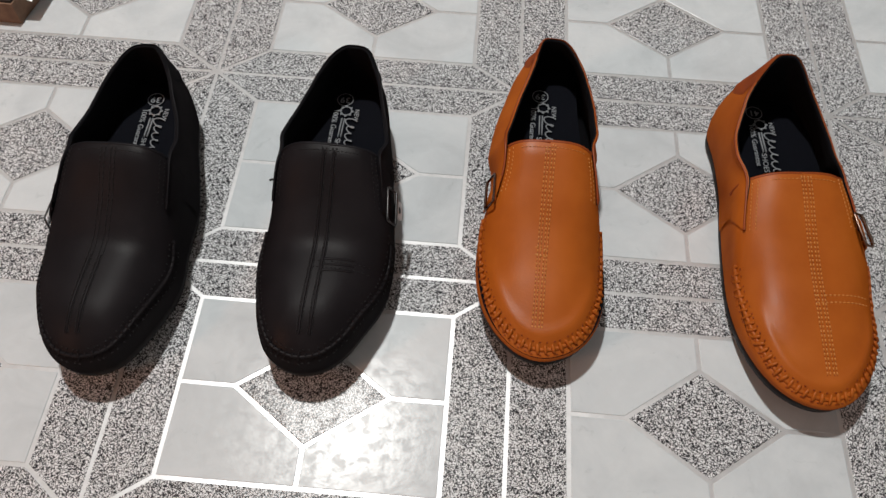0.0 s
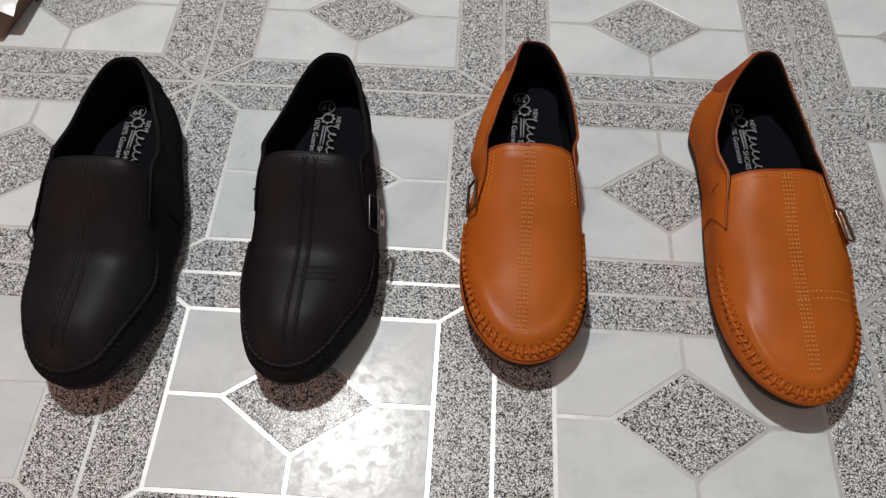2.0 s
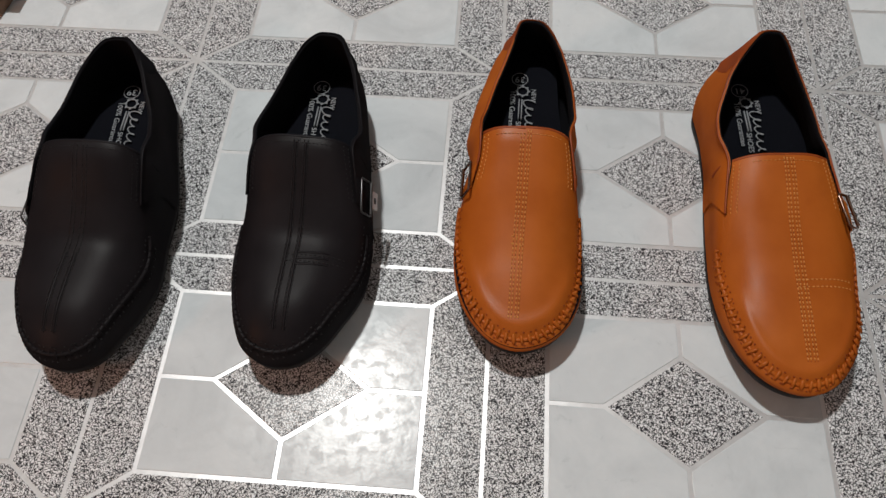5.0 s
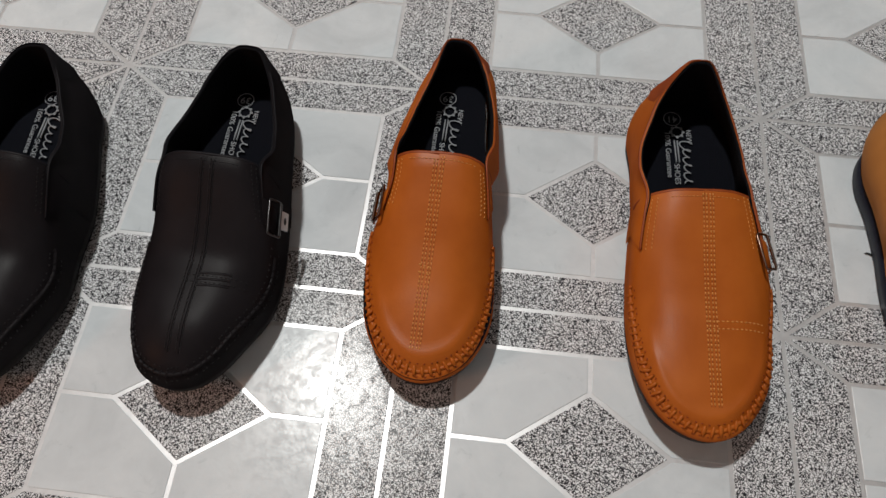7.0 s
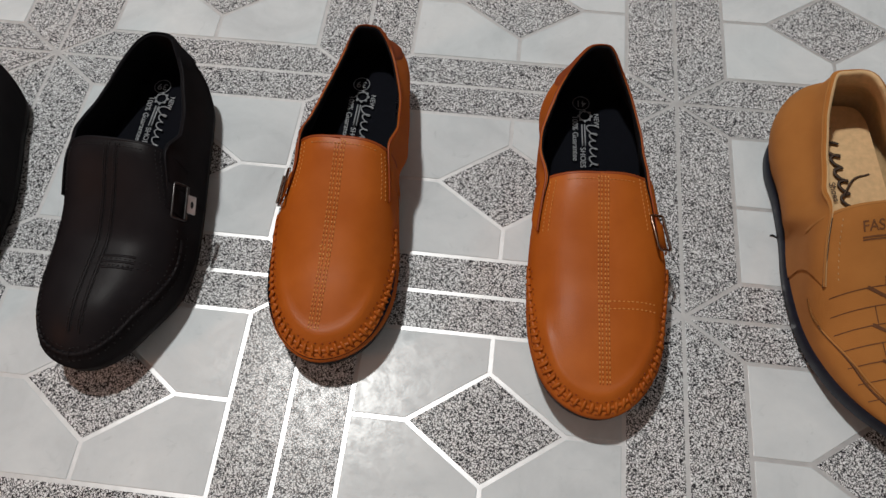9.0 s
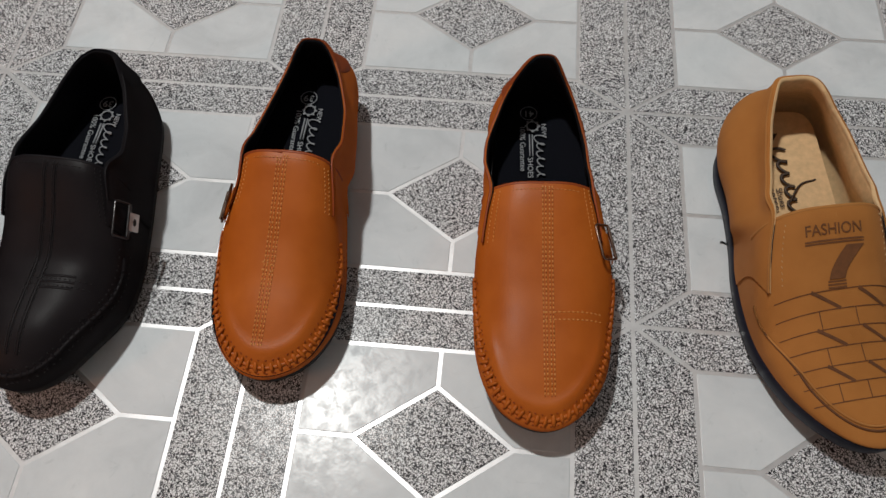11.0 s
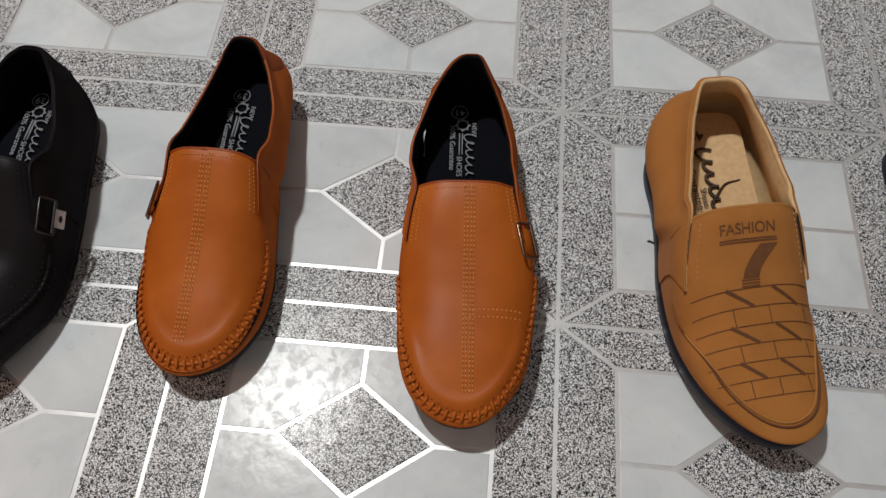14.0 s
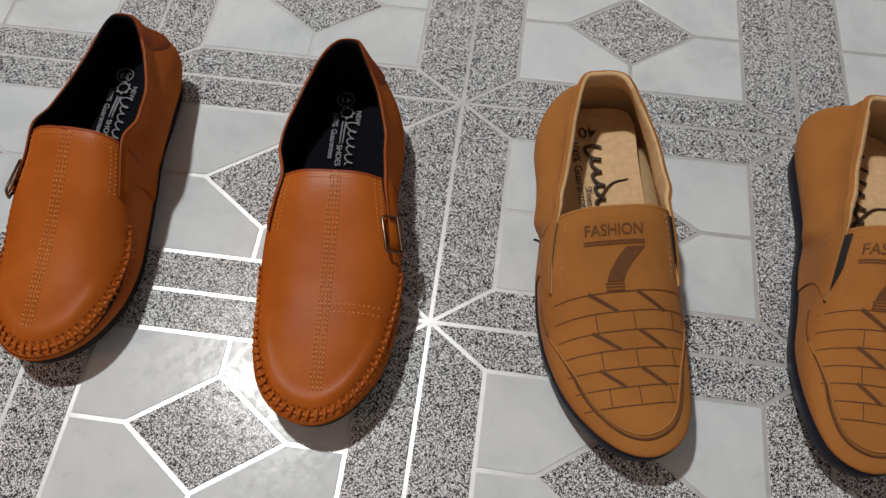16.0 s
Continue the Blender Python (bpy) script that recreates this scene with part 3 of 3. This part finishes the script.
def nubuck_finish(thing, form, length, mirror, on_vamp, normal_at, style, tongue, rear):
    """Engraved brick pattern, apron seam, lettering and elastic gores."""
    def mir(p):
        return np.array([p[0] * mirror, p[1], p[2]])
    unit_l = length / 0.27
    # apron seam, a double groove round the toe
    front = [k for k in rear if form.s[k] >= 0.60]
    for name, add in (("apron_seam", 0.0), ("apron_piping", 0.05)):
        sh = Shape()
        pts = [mir(form.front(k, 0.12 + 0.30 * smooth_step(0.60, 0.82, form.s[k]) + add * smooth_step(0.7, 0.9, form.s[k]))) for k in front]
        sh.tube([(p[0], p[1], p[2] + 0.0002) for p in pts], 0.0009, 5)
        part(name, sh.v, sh.f, style["groove"] if add == 0 else style["trim"], thing)

    # engraved bricks: long cross lines, upright joints and slanted cuts
    cuts = Shape()
    y0 = 0.598 * length + 0.0085 * unit_l
    step = 0.0114 * unit_l

    def half(y):
        s = y / length
        return float(np.interp(s, (0.6, 0.7, 0.8, 0.88, 0.93), (0.046, 0.0455, 0.041, 0.034, 0.026))) * unit_l
    shift = -0.0060 * mirror

    def cut(a, b, count, width):
        ribbon(cuts, line((a[0] + shift, a[1]), (b[0] + shift, b[1]), count), on_vamp, width)
    for row in range(7):
        y = y0 + row * step
        cut((-half(y) * 0.95, y), (half(y) * 0.95, y + 0.002), 24, 0.0006)
    for row in range(6):
        y = y0 + row * step + 0.001
        w = half(y + step / 2)
        if row % 2:
            for x in (-0.72, -0.12, 0.42):
                cut((x * w, y), ((x - 0.02) * w, y + step), 6, 0.0006)
        else:
            # wide flat strips: the shade inside each slanted cut, laid on as dark colour
            for x in (-0.40, 0.30):
                cut(((x + 0.20) * w, y), ((x - 0.20) * w, y + step), 8, 0.0021)
    part("brick_engraving", cuts.v, cuts.f, style["groove"], thing, "thin burnt-brown engraved brick lines, slanted cuts darkened as relief shade")

    # words and numeral, read from the toe
    y = tongue * length + 0.0145 * unit_l
    wx = 0.0035 if mirror > 0 else 0.0100
    flipped = pose(0, 0, 0, 0, 0, 180)

    def bend(x, yy):
        return on_vamp(x, yy, 0.0004)
    lettering("embossed_word", "FASHION", 0.0094 * unit_l, STAMPED, thing, pose(wx, y, 0) @ flipped, bend)
    bars = Shape()
    for off in (0.0062, 0.0078):
        ribbon(bars, line((wx - 0.0200 * unit_l, y + off * unit_l), (wx + 0.0200 * unit_l, y + off * unit_l), 12), on_vamp, 0.0010)
    # the numeral: a heavy top and a leg that sweeps down to striped feet
    top = y + 0.0098 * unit_l
    rows = []
    for t in np.linspace(0, 1, 14):
        yy = top + t * 0.0195 * unit_l
        right = float(np.interp(t, (0, 0.25, 0.5, 0.75, 1), (-0.0165, -0.0114, -0.0067, -0.0030, -0.0012)))
        left = float(np.interp(t, (0, 0.25, 0.5, 0.75, 1), (-0.0040, 0.0010, 0.0050, 0.0082, 0.0098)))
        rows.append([(wx + x * unit_l, yy, on_vamp(wx + x * unit_l, yy, 0.0006)) for x in np.linspace(right - 0.0035, left - 0.0035, 7)])
    bars.grid(rows)
    for off in (0.0207, 0.0225, 0.0243):
        ribbon(bars, line((wx - 0.0053 * unit_l, top + off * unit_l), (wx + 0.0073 * unit_l, top + off * unit_l), 6), on_vamp, 0.0010)
    part("embossed_numeral", bars.v, bars.f, STAMPED, thing, "dark brown embossed figure seven with bars")

    # elastic gores and the stitches beside them
    threads = Shape()
    for arc in (range(0, RING // 2), range(RING // 2, RING)):
        ks = [k for k in arc if tongue + 0.002 <= form.s[k] <= style["edge"][1] - 0.01]
        rows = []
        for k in ks:
            phi = form.edge_phi(k)
            open_by = (0.10 if arc[0] == 0 else 0.03) * (1 - smooth_step(tongue + 0.08, style["edge"][1] - 0.01, form.s[k]))
            rows.append([mir(form.front(k, phi - 0.02, 0.0017)), mir(form.front(k, min(1, phi + open_by), 0.0009))])
        if len(rows) > 1:
            gore = Shape()
            gore.grid(rows)
            part("elastic_gore", gore.v, gore.f, ELASTIC, thing, "black elastic gore")
        pts = []
        for k in [k for k in arc if tongue + 0.005 <= form.s[k] <= style["edge"][1]]:
            phi = form.edge_phi(k)
            p = mir(form.front(k, min(0.98, phi + 0.15)))
            pts.append((p[0], p[1]))
        stitch_row(threads, pts, on_vamp, normal_at, 0.0034, 0.0019, 0.0006)
    tagged(part("edge_stitching", threads.v, threads.f, PALE_THREAD, thing), kind="stuff")
    # pinked edge of the lining along the collar
    teeth = Shape()
    path = [k for k in range(RING) if 0.05 < form.s[k] < tongue - 0.02 and k < RING // 2]
    for k in path:
        for t in (0.0, 0.33, 0.66):
            j = min(k + 1, RING - 1)
            p = mir(form.quarter(k, 1.0, 0.0034) * (1 - t) + form.quarter(j, 1.0, 0.0034) * t)
            teeth.blob(p + np.array([0, 0, 0.0016]), (1, 0, 0), (0, 0, 1), 0.0034, 0.0011, 0.0012)
    part("pinked_edge", teeth.v, teeth.f, CREAM, thing)


def swirl(insole, mat, z, x, y, long, tall, thick):
    """A plain slanting stroke with a large first loop that stands for a brand's script."""
    sh = Shape()
    pts = []
    for t in np.linspace(0, 1, 110):
        w = 2 * math.pi * (0.25 + 5.5 * t)
        size = tall * (0.52 if t < 0.16 else 0.24 + 0.12 * math.sin(9 * t) ** 2)
        along = y + long * (t - 0.5) + size * 0.5 * math.cos(w)
        across = -size * math.sin(w)
        pts.append((x + across, along - across * 0.35, z(along) + 0.0009))
    sh.tube(pts, thick, 4, False, 0.3)
    part("brand_mark", sh.v, sh.f, mat, insole)


def dark_print(print_on, insole, z, length, number, at):
    """White printing on a black insole: size in a ring, a badge, words and bars."""
    u = length / 0.28
    sh = Shape()
    for x, y, r, th in ((0.0065, 0.024 * u + at, 0.0064, 0.0004), (0.0038, 0.037 * u + at, 0.0044, 0.0006)):
        sh.tube([(x + r * math.cos(a), y + r * math.sin(a), z(y) + 0.0011) for a in np.linspace(0, 2 * math.pi, 24, endpoint=False)], th, 4, True, 0.4)
    for a in np.linspace(0, 2 * math.pi, 8, endpoint=False):
        sh.blob((0.0038 + 0.0048 * math.cos(a), 0.037 * u + at + 0.0048 * math.sin(a), z(0.037 * u + at) + 0.001), (math.cos(a), math.sin(a), 0), (0, 0, 1), 0.0028, 0.0022, 0.0004)
    for x in (0.0036, 0.0058):
        sh.slab([(x, 0.045 * u + at), (x + 0.0009, 0.045 * u + at), (x + 0.0009, 0.066 * u + at), (x, 0.066 * u + at)], z(0.066 * u + at), z(0.045 * u + at) + 0.0006)
    part("badge", sh.v, sh.f, WHITE_INK, insole)
    print_on(number, 0.0065, 0.024 * u + at, 0.0085, WHITE_INK, 0)
    print_on("NEW", -0.0048, 0.041 * u + at, 0.0054, WHITE_INK)
    print_on("SHOES", 0.0062, 0.0765 * u + at, 0.0058, WHITE_INK)
    print_on("100% Guarantee", 0.0118, 0.059 * u + at, 0.0060, WHITE_INK)
    swirl(insole, WHITE_INK, z, -0.0018, 0.066 * u + at, 0.036, 0.0090, 0.0006)


def pale_print(print_on, insole, z, length, number, at):
    """Dark printing on a cream insole."""
    u = length / 0.27
    x0 = 0.001
    print_on(number, x0 + 0.001, 0.025 * u, 0.0135, BLACK_INK, 0)
    print_on("100% Guarantee", x0 + 0.0125, 0.062 * u, 0.0082, BLACK_INK)
    print_on("Shoes", x0 + 0.0072, 0.080 * u, 0.0066, BLACK_INK)
    swirl(insole, BLACK_INK, z, x0 - 0.001, 0.068 * u, 0.058, 0.0115, 0.0013)
    sh = Shape()
    pts = [(-0.009 - 0.013 * t, (0.074 - 0.009 * t - 0.003 * math.cos(2.6 * t)) * u, z(0.074 * u) + 0.0010) for t in np.linspace(-1, 1, 16)]
    sh.tube(pts, 0.0008, 4, False, 0.3)
    part("tick_mark", sh.v, sh.f, BLACK_INK, insole)


STATIONS = (0.0, 0.04, 0.12, 0.25, 0.38, 0.46, 0.60)
MOCCASIN = dict(wide=1.0, base=0.012, welt=-0.0008, pad=0.0024, tab=0.10, middle=-0.003, pitch=0.0031, cross=0.036, buckle_at=0.555, finish=moccasin_finish, print=dark_print,
                lining=LINING, insole=NAVY_INSOLE, lining_label="black textile lining", insole_label="navy-black insole with white printing", sole_label="black rubber outsole")
BLACK_STYLE = dict(MOCCASIN, group="pair of black loafers", wide=1.05, edge=(0.430, 0.560, (0.42, 0.40), (0.52, 0.46)), tongue=0.4195, sway=0.0025, puff=(0.0727, 0.002),
                   girth=((-0.0070, -0.0081, -0.0043, 0.0027, 0.0017, -0.0033, 0.0008, -0.0081, 0.0), (0.0017, -0.0009, 0.0021, 0.0030, 0.0006, 0.0011, 0.0019, -0.0017, 0.0)),
                   top=(0.0958, 0.0887, 0.0691, 0.0568, 0.0576, 0.0580, 0.0494), toe=(2.88, 2.40), waist=(3.40, 4.30),
                   collar=(STATIONS, (0.0874, 0.0864, 0.0799, 0.0700, 0.0737, 0.0763, 0.0763), (0.62, 0.72, 0.91, 1.04, 1.024, 0.870, 0.790)), buckle_at=0.525,
                   whip=(0.0052, 0.0022, 0.0018, 0.0046), upper=BLACK, trim=BLACK_TRIM, sole=SOLE, thread=BLACK_THREAD, hole=BLACK_THREAD, metal=GUNMETAL, plate=True, wire=0.0007, buckle_up=0.80,
                   rows=(-0.0050, -0.0022, 0.0022, 0.0050), ridges=(-0.0036, 0.0036), stitch_label="black whip stitches", buckle_label="dark steel buckle")
ORANGE_STYLE = dict(MOCCASIN, group="pair of orange-tan loafers", whip=(0.0076, 0.0031, 0.0026, 0.0054), upper=ORANGE, trim=ORANGE_DARK, sole=SOLE, thread=GOLD_THREAD,
                    hole=ORANGE_DARK, metal=BRONZE, plate=False, wire=0.0010, buckle_up=1.10,
                    rows=(-0.0033, -0.0013, 0.0013, 0.0033), ridges=(), ridge=0.0016, stitch_label="orange-tan leather whip stitches", buckle_label="dark bronze buckle")
SMALL_ORANGE = dict(ORANGE_STYLE, tongue=0.4356, sway=-0.0086, puff=(0.211, 0.0268), toe=(2.50, 1.90), waist=(3.40, 4.30), edge=(0.445, 0.575, (0.44, 0.42), (0.50, 0.46)), print_at=0.010, buckle_at=0.532,
                    girth=((0.0019, -0.0044, -0.0051, -0.0063, -0.0036, -0.0015, 0.0020, 0.0027, 0.0), (0.0003, 0.0013, 0.0073, 0.0037, -0.0071, -0.0023, 0.0004, 0.0020, 0.0)),
                    top=(0.0907, 0.0838, 0.0708, 0.0592, 0.0505, 0.0446, 0.0354),
                    collar=(STATIONS, (0.0810, 0.0805, 0.0785, 0.0700, 0.0705, 0.0740, 0.0740), (0.47, 0.55, 0.66, 0.890, 0.960, 0.870, 0.790)))
LARGE_ORANGE = dict(ORANGE_STYLE, tongue=0.3900, sway=0.0065, puff=(0.0697, 0.1037), toe=(2.99, 2.64), waist=(3.40, 4.30), edge=(0.405, 0.540, (0.46, 0.43), (0.50, 0.46)), buckle_at=0.525, print_at=-0.005,
                    girth=((0.0084, 0.0107, 0.0003, 0.0025, 0.0012, 0.0026, 0.0014, 0.0009, 0.0), (0.0053, 0.0100, 0.0084, 0.0001, -0.0037, -0.0009, 0.0006, 0.0027, 0.0)),
                    top=(0.0805, 0.0713, 0.0607, 0.0533, 0.0482, 0.0431, 0.0337),
                    collar=(STATIONS, (0.0960, 0.0945, 0.0800, 0.0690, 0.0670, 0.0730, 0.0730), (0.31, 0.40, 0.67, 0.97, 1.00, 0.960, 0.900)))
NUBUCK_STYLE = dict(MOCCASIN, group="pair of tan nubuck loafers", upper=TAN, trim=TAN_TRIM, sole=SOLE_NAVY, groove=BURNT_SHADE, pad=0.0045, tab=0, tongue=0.4497, sway=-0.0070, puff=(0.26, 0.0514),
                    girth=((0.0136, 0.0100, 0.0007, -0.0053, -0.0052, -0.0083, -0.0047, -0.0088, 0.0), (-0.0003, 0.0082, 0.0063, 0.0053, 0.0051, 0.0047, 0.0052, 0.0047, 0.0)),
                    top=(0.0999, 0.0940, 0.0782, 0.0632, 0.0524, 0.0448, 0.0355), toe=(2.37, 2.38), waist=(3.40, 4.30),
                    collar=(STATIONS, (0.0892, 0.0892, 0.0809, 0.0731, 0.0743, 0.0769, 0.0769), (0.560, 0.580, 0.680, 0.940, 1.040, 0.900, 0.840)),
                    edge=(0.457, 0.62, (0.42, 0.34), (0.46, 0.36)), base=0.017, welt=0.0008, lining=CREAM, insole=CREAM, finish=nubuck_finish, print=pale_print, lining_label="cream leather lining",
                    insole_label="cream insole with dark printing", sole_label="navy-black rubber outsole")

SHOES = [
    (BLACK_STYLE, -1, (-0.0167, 0.1438), (-0.0080, -0.1082), "39", "black leather slip-on loafer with centre seams, side buckle hidden"),
    (BLACK_STYLE, 1, (0.1369, 0.1585), (0.1262, -0.0956), "39", "black leather slip-on loafer with crossed seams and steel buckle"),
    (SMALL_ORANGE, -1, (0.2959, 0.1881), (0.2984, -0.0728), "39", "small orange-tan leather loafer with whip-stitched toe on tiles"),
    (LARGE_ORANGE, 1, (0.4693, 0.1731), (0.4799, -0.0910), "41", "large orange-tan leather loafer with bronze buckle on tiles"),
    (NUBUCK_STYLE, -1, (0.6448, 0.1735), (0.7039, -0.0819), "40", "tan nubuck slip-on with engraved brick pattern and cream lining"),
    (NUBUCK_STYLE, 1, (0.8481, 0.1774), (0.8255, -0.0749), "40", "tan nubuck slip-on with open black elastic gore, cream lining"),
]
for style, side, heel, toe_at, number, words in SHOES:
    a, b = np.array(heel), np.array(toe_at)
    loafer(style, float(np.linalg.norm(b - a)), side, a, b, words, number)


# ---------------------------------------------------------------- box at the far end of the row
def shoe_box(m):
    thing = new("carton")
    tagged(thing, "low brown cardboard carton under white plastic film", "box")
    # body coloured darker than the end flap, as its front faces away from light
    body = Shape()
    body.slab([(-0.16, -0.01), (0, 0), (0.012, 0.13), (-0.15, 0.12)], 0.0, 0.026)
    part("body", body.v, body.f, SHADED_CARD, thing, "brown body with front shade in its colour", smooth=False)
    end = Shape()
    end.slab([(-0.026, -0.0035), (0.001, -0.002), (0.0125, 0.131), (-0.012, 0.128)], 0.001, 0.0235)
    part("end_flap", end.v, end.f, CARDBOARD, thing, smooth=False)
    film = Shape()
    rows = []
    for i in range(14):
        row = []
        for j in range(14):
            x, y = -0.17 + 0.185 * i / 13, 0.008 + 0.135 * j / 13
            edge_drop = 0.006 * (i == 13) + 0.003 * (j == 0)
            row.append((x, y, 0.030 + 0.010 * noise.noise(Vector((x * 22, y * 22, 0.3))) ** 2 + 0.004 * noise.noise(Vector((x * 60, y * 60, 1))) - edge_drop))
        rows.append(row)
    film.grid(rows, False, True)
    part("plastic_film", film.v, film.f, WHITE_PLASTIC, thing, "crumpled white plastic film")
    thing.matrix_world = m


shoe_box(pose(-0.197, 0.240, 0, 0, 0, -4))

# a thread end and a speck of dirt on the floor
for name, x, y, turn, words in (("dirt_speck", 0.0737, 0.0803, 20, "tiny dark speck of dirt on pale tile"), ("thread_end", 0.6204, 0.0748, -10, "short black thread end beside the nubuck shoe")):
    sh = Shape()
    sh.tube([(-0.0024, 0, 0.0007), (-0.0008, 0.0006, 0.0011), (0.001, 0.0002, 0.0009), (0.0026, -0.0004, 0.0007)], 0.0007, 5)
    ob = new(name, mesh(name, sh.v, sh.f, BLACK_THREAD))
    tagged(ob, words, name.split("_")[0])
    ob.matrix_world = pose(x, y, 0, 0, 0, turn)


# ---------------------------------------------------------------- room
def slab_thing(name, corners, z0, z1, mat):
    sh = Shape()
    sh.slab(corners, z0, z1)
    return tagged(new(name, mesh(name, sh.v, sh.f, mat, False)), kind="structure")


def box2(x0, y0, x1, y1):
    return [(x0, y0), (x1, y0), (x1, y1), (x0, y1)]


X0, X1, Y0, Y1, TALL = -1.7, 2.3, -1.6, 2.0, 2.6
floor = slab_thing("floor", box2(X0, Y0, X1, Y1), -0.1005, -0.0005, LINE)
tagged(floor, "patterned floor of pale marbled and speckled grey pieces with pearly lines")
slab_thing("wall_west", box2(X0 - 0.12, Y0, X0, Y1), -0.1, TALL, PLASTER)
slab_thing("wall_east", box2(X1, Y0, X1 + 0.12, Y1), -0.1, TALL, PLASTER)
slab_thing("wall_north", box2(X0 - 0.12, Y1, X1 + 0.12, Y1 + 0.12), -0.1, TALL, PLASTER)
slab_thing("wall_south", box2(X0 - 0.12, Y0 - 0.12, X1 + 0.12, Y0), -0.1, TALL, PLASTER)
slab_thing("ceiling", box2(X0 - 0.12, Y0 - 0.12, X1 + 0.12, Y1 + 0.12), TALL, TALL + 0.1, CEILING_PAINT)

# floor pattern: each repeat has four pale pieces round a speckled lozenge, and four speckled border strips
TW, TD = 0.275, 0.275 * 0.715
HX, HY, DX, DY, G = 0.345 * TW, 0.342 * TD, 0.201 * TW, 0.201 * TD, 0.0016


def inset(corners, by):
    """A polygon that runs anticlockwise, drawn in on all sides."""
    n, out = len(corners), []
    p = [np.array(c, float) for c in corners]
    for i in range(n):
        a, b, c = p[i - 1], p[i], p[(i + 1) % n]
        u, w = unit(b - a), unit(c - b)
        nu, nw = np.array((-u[1], u[0])), np.array((-w[1], w[0]))
        bis = unit(nu + nw)
        out.append(tuple(b + bis * by / max(0.25, np.dot(bis, nu))))
    return out


def piece_mesh(name, corners, mat):
    sh = Shape()
    low, high = inset(corners, G), inset(corners, G + 0.0004)
    n = len(corners)
    sh.add([(x, y, -0.0005) for x, y in low] + [(x, y, -0.0002) for x, y in low] + [(x, y, 0.0) for x, y in high],
           [tuple(range(2 * n, 3 * n))] + [(r * n + i, r * n + (i + 1) % n, (r + 1) * n + (i + 1) % n, (r + 1) * n + i) for r in (0, 1) for i in range(n)])
    return mesh(name, sh.v, sh.f, mat, False)


A, B = TW / 2, TD / 2
PIECES = [("diamond_tile", piece_mesh("diamond_tile", [(DX, 0), (0, DY), (-DX, 0), (0, -DY)], SPECKLE)),
          ("pale_tile", piece_mesh("pale_tile", [(DX, 0), (HX, 0), (HX, HY), (0, HY), (0, DY)], MARBLE)),
          ("pale_tile", piece_mesh("pale_tile", [(-HX, 0), (-DX, 0), (0, DY), (0, HY), (-HX, HY)], MARBLE)),
          ("pale_tile", piece_mesh("pale_tile", [(-HX, -HY), (0, -HY), (0, -DY), (-DX, 0), (-HX, 0)], MARBLE)),
          ("pale_tile", piece_mesh("pale_tile", [(0, -HY), (HX, -HY), (HX, 0), (DX, 0), (0, -DY)], MARBLE)),
          ("border_tile", piece_mesh("border_tile", [(-A, -B), (A, -B), (HX, -HY), (-HX, -HY)], SPECKLE)),
          ("border_tile", piece_mesh("border_tile", [(A, -B), (A, B), (HX, HY), (HX, -HY)], SPECKLE)),
          ("border_tile", piece_mesh("border_tile", [(A, B), (-A, B), (-HX, HY), (HX, HY)], SPECKLE)),
          ("border_tile", piece_mesh("border_tile", [(-A, B), (-A, -B), (-HX, -HY), (-HX, HY)], SPECKLE))]
for i in range(-3, 6):
    for j in range(-3, 5):
        for name, data in PIECES:
            ob = new(name, data)
            ob.parent = floor
            ob.location = ((i + 0.5) * TW, (j + 0.5) * TD, 0)
# the same pattern out to the walls
rest = Shape()
marble_rest = Shape()
for i in range(-6, 8):
    for j in range(-7, 9):
        if -3 <= i < 6 and -3 <= j < 5:
            continue
        for name, data in PIECES:
            target = marble_rest if name == "pale_tile" else rest
            target.add([(v.co.x + (i + 0.5) * TW, v.co.y + (j + 0.5) * TD, v.co.z) for v in data.vertices], [tuple(q.vertices) for q in data.polygons])
for sh, mat, name in ((rest, SPECKLE, "speckled_tiles"), (marble_rest, MARBLE, "pale_tiles")):
    ob = part(name, sh.v, sh.f, mat, floor, smooth=False)
    tagged(ob, kind="stuff")
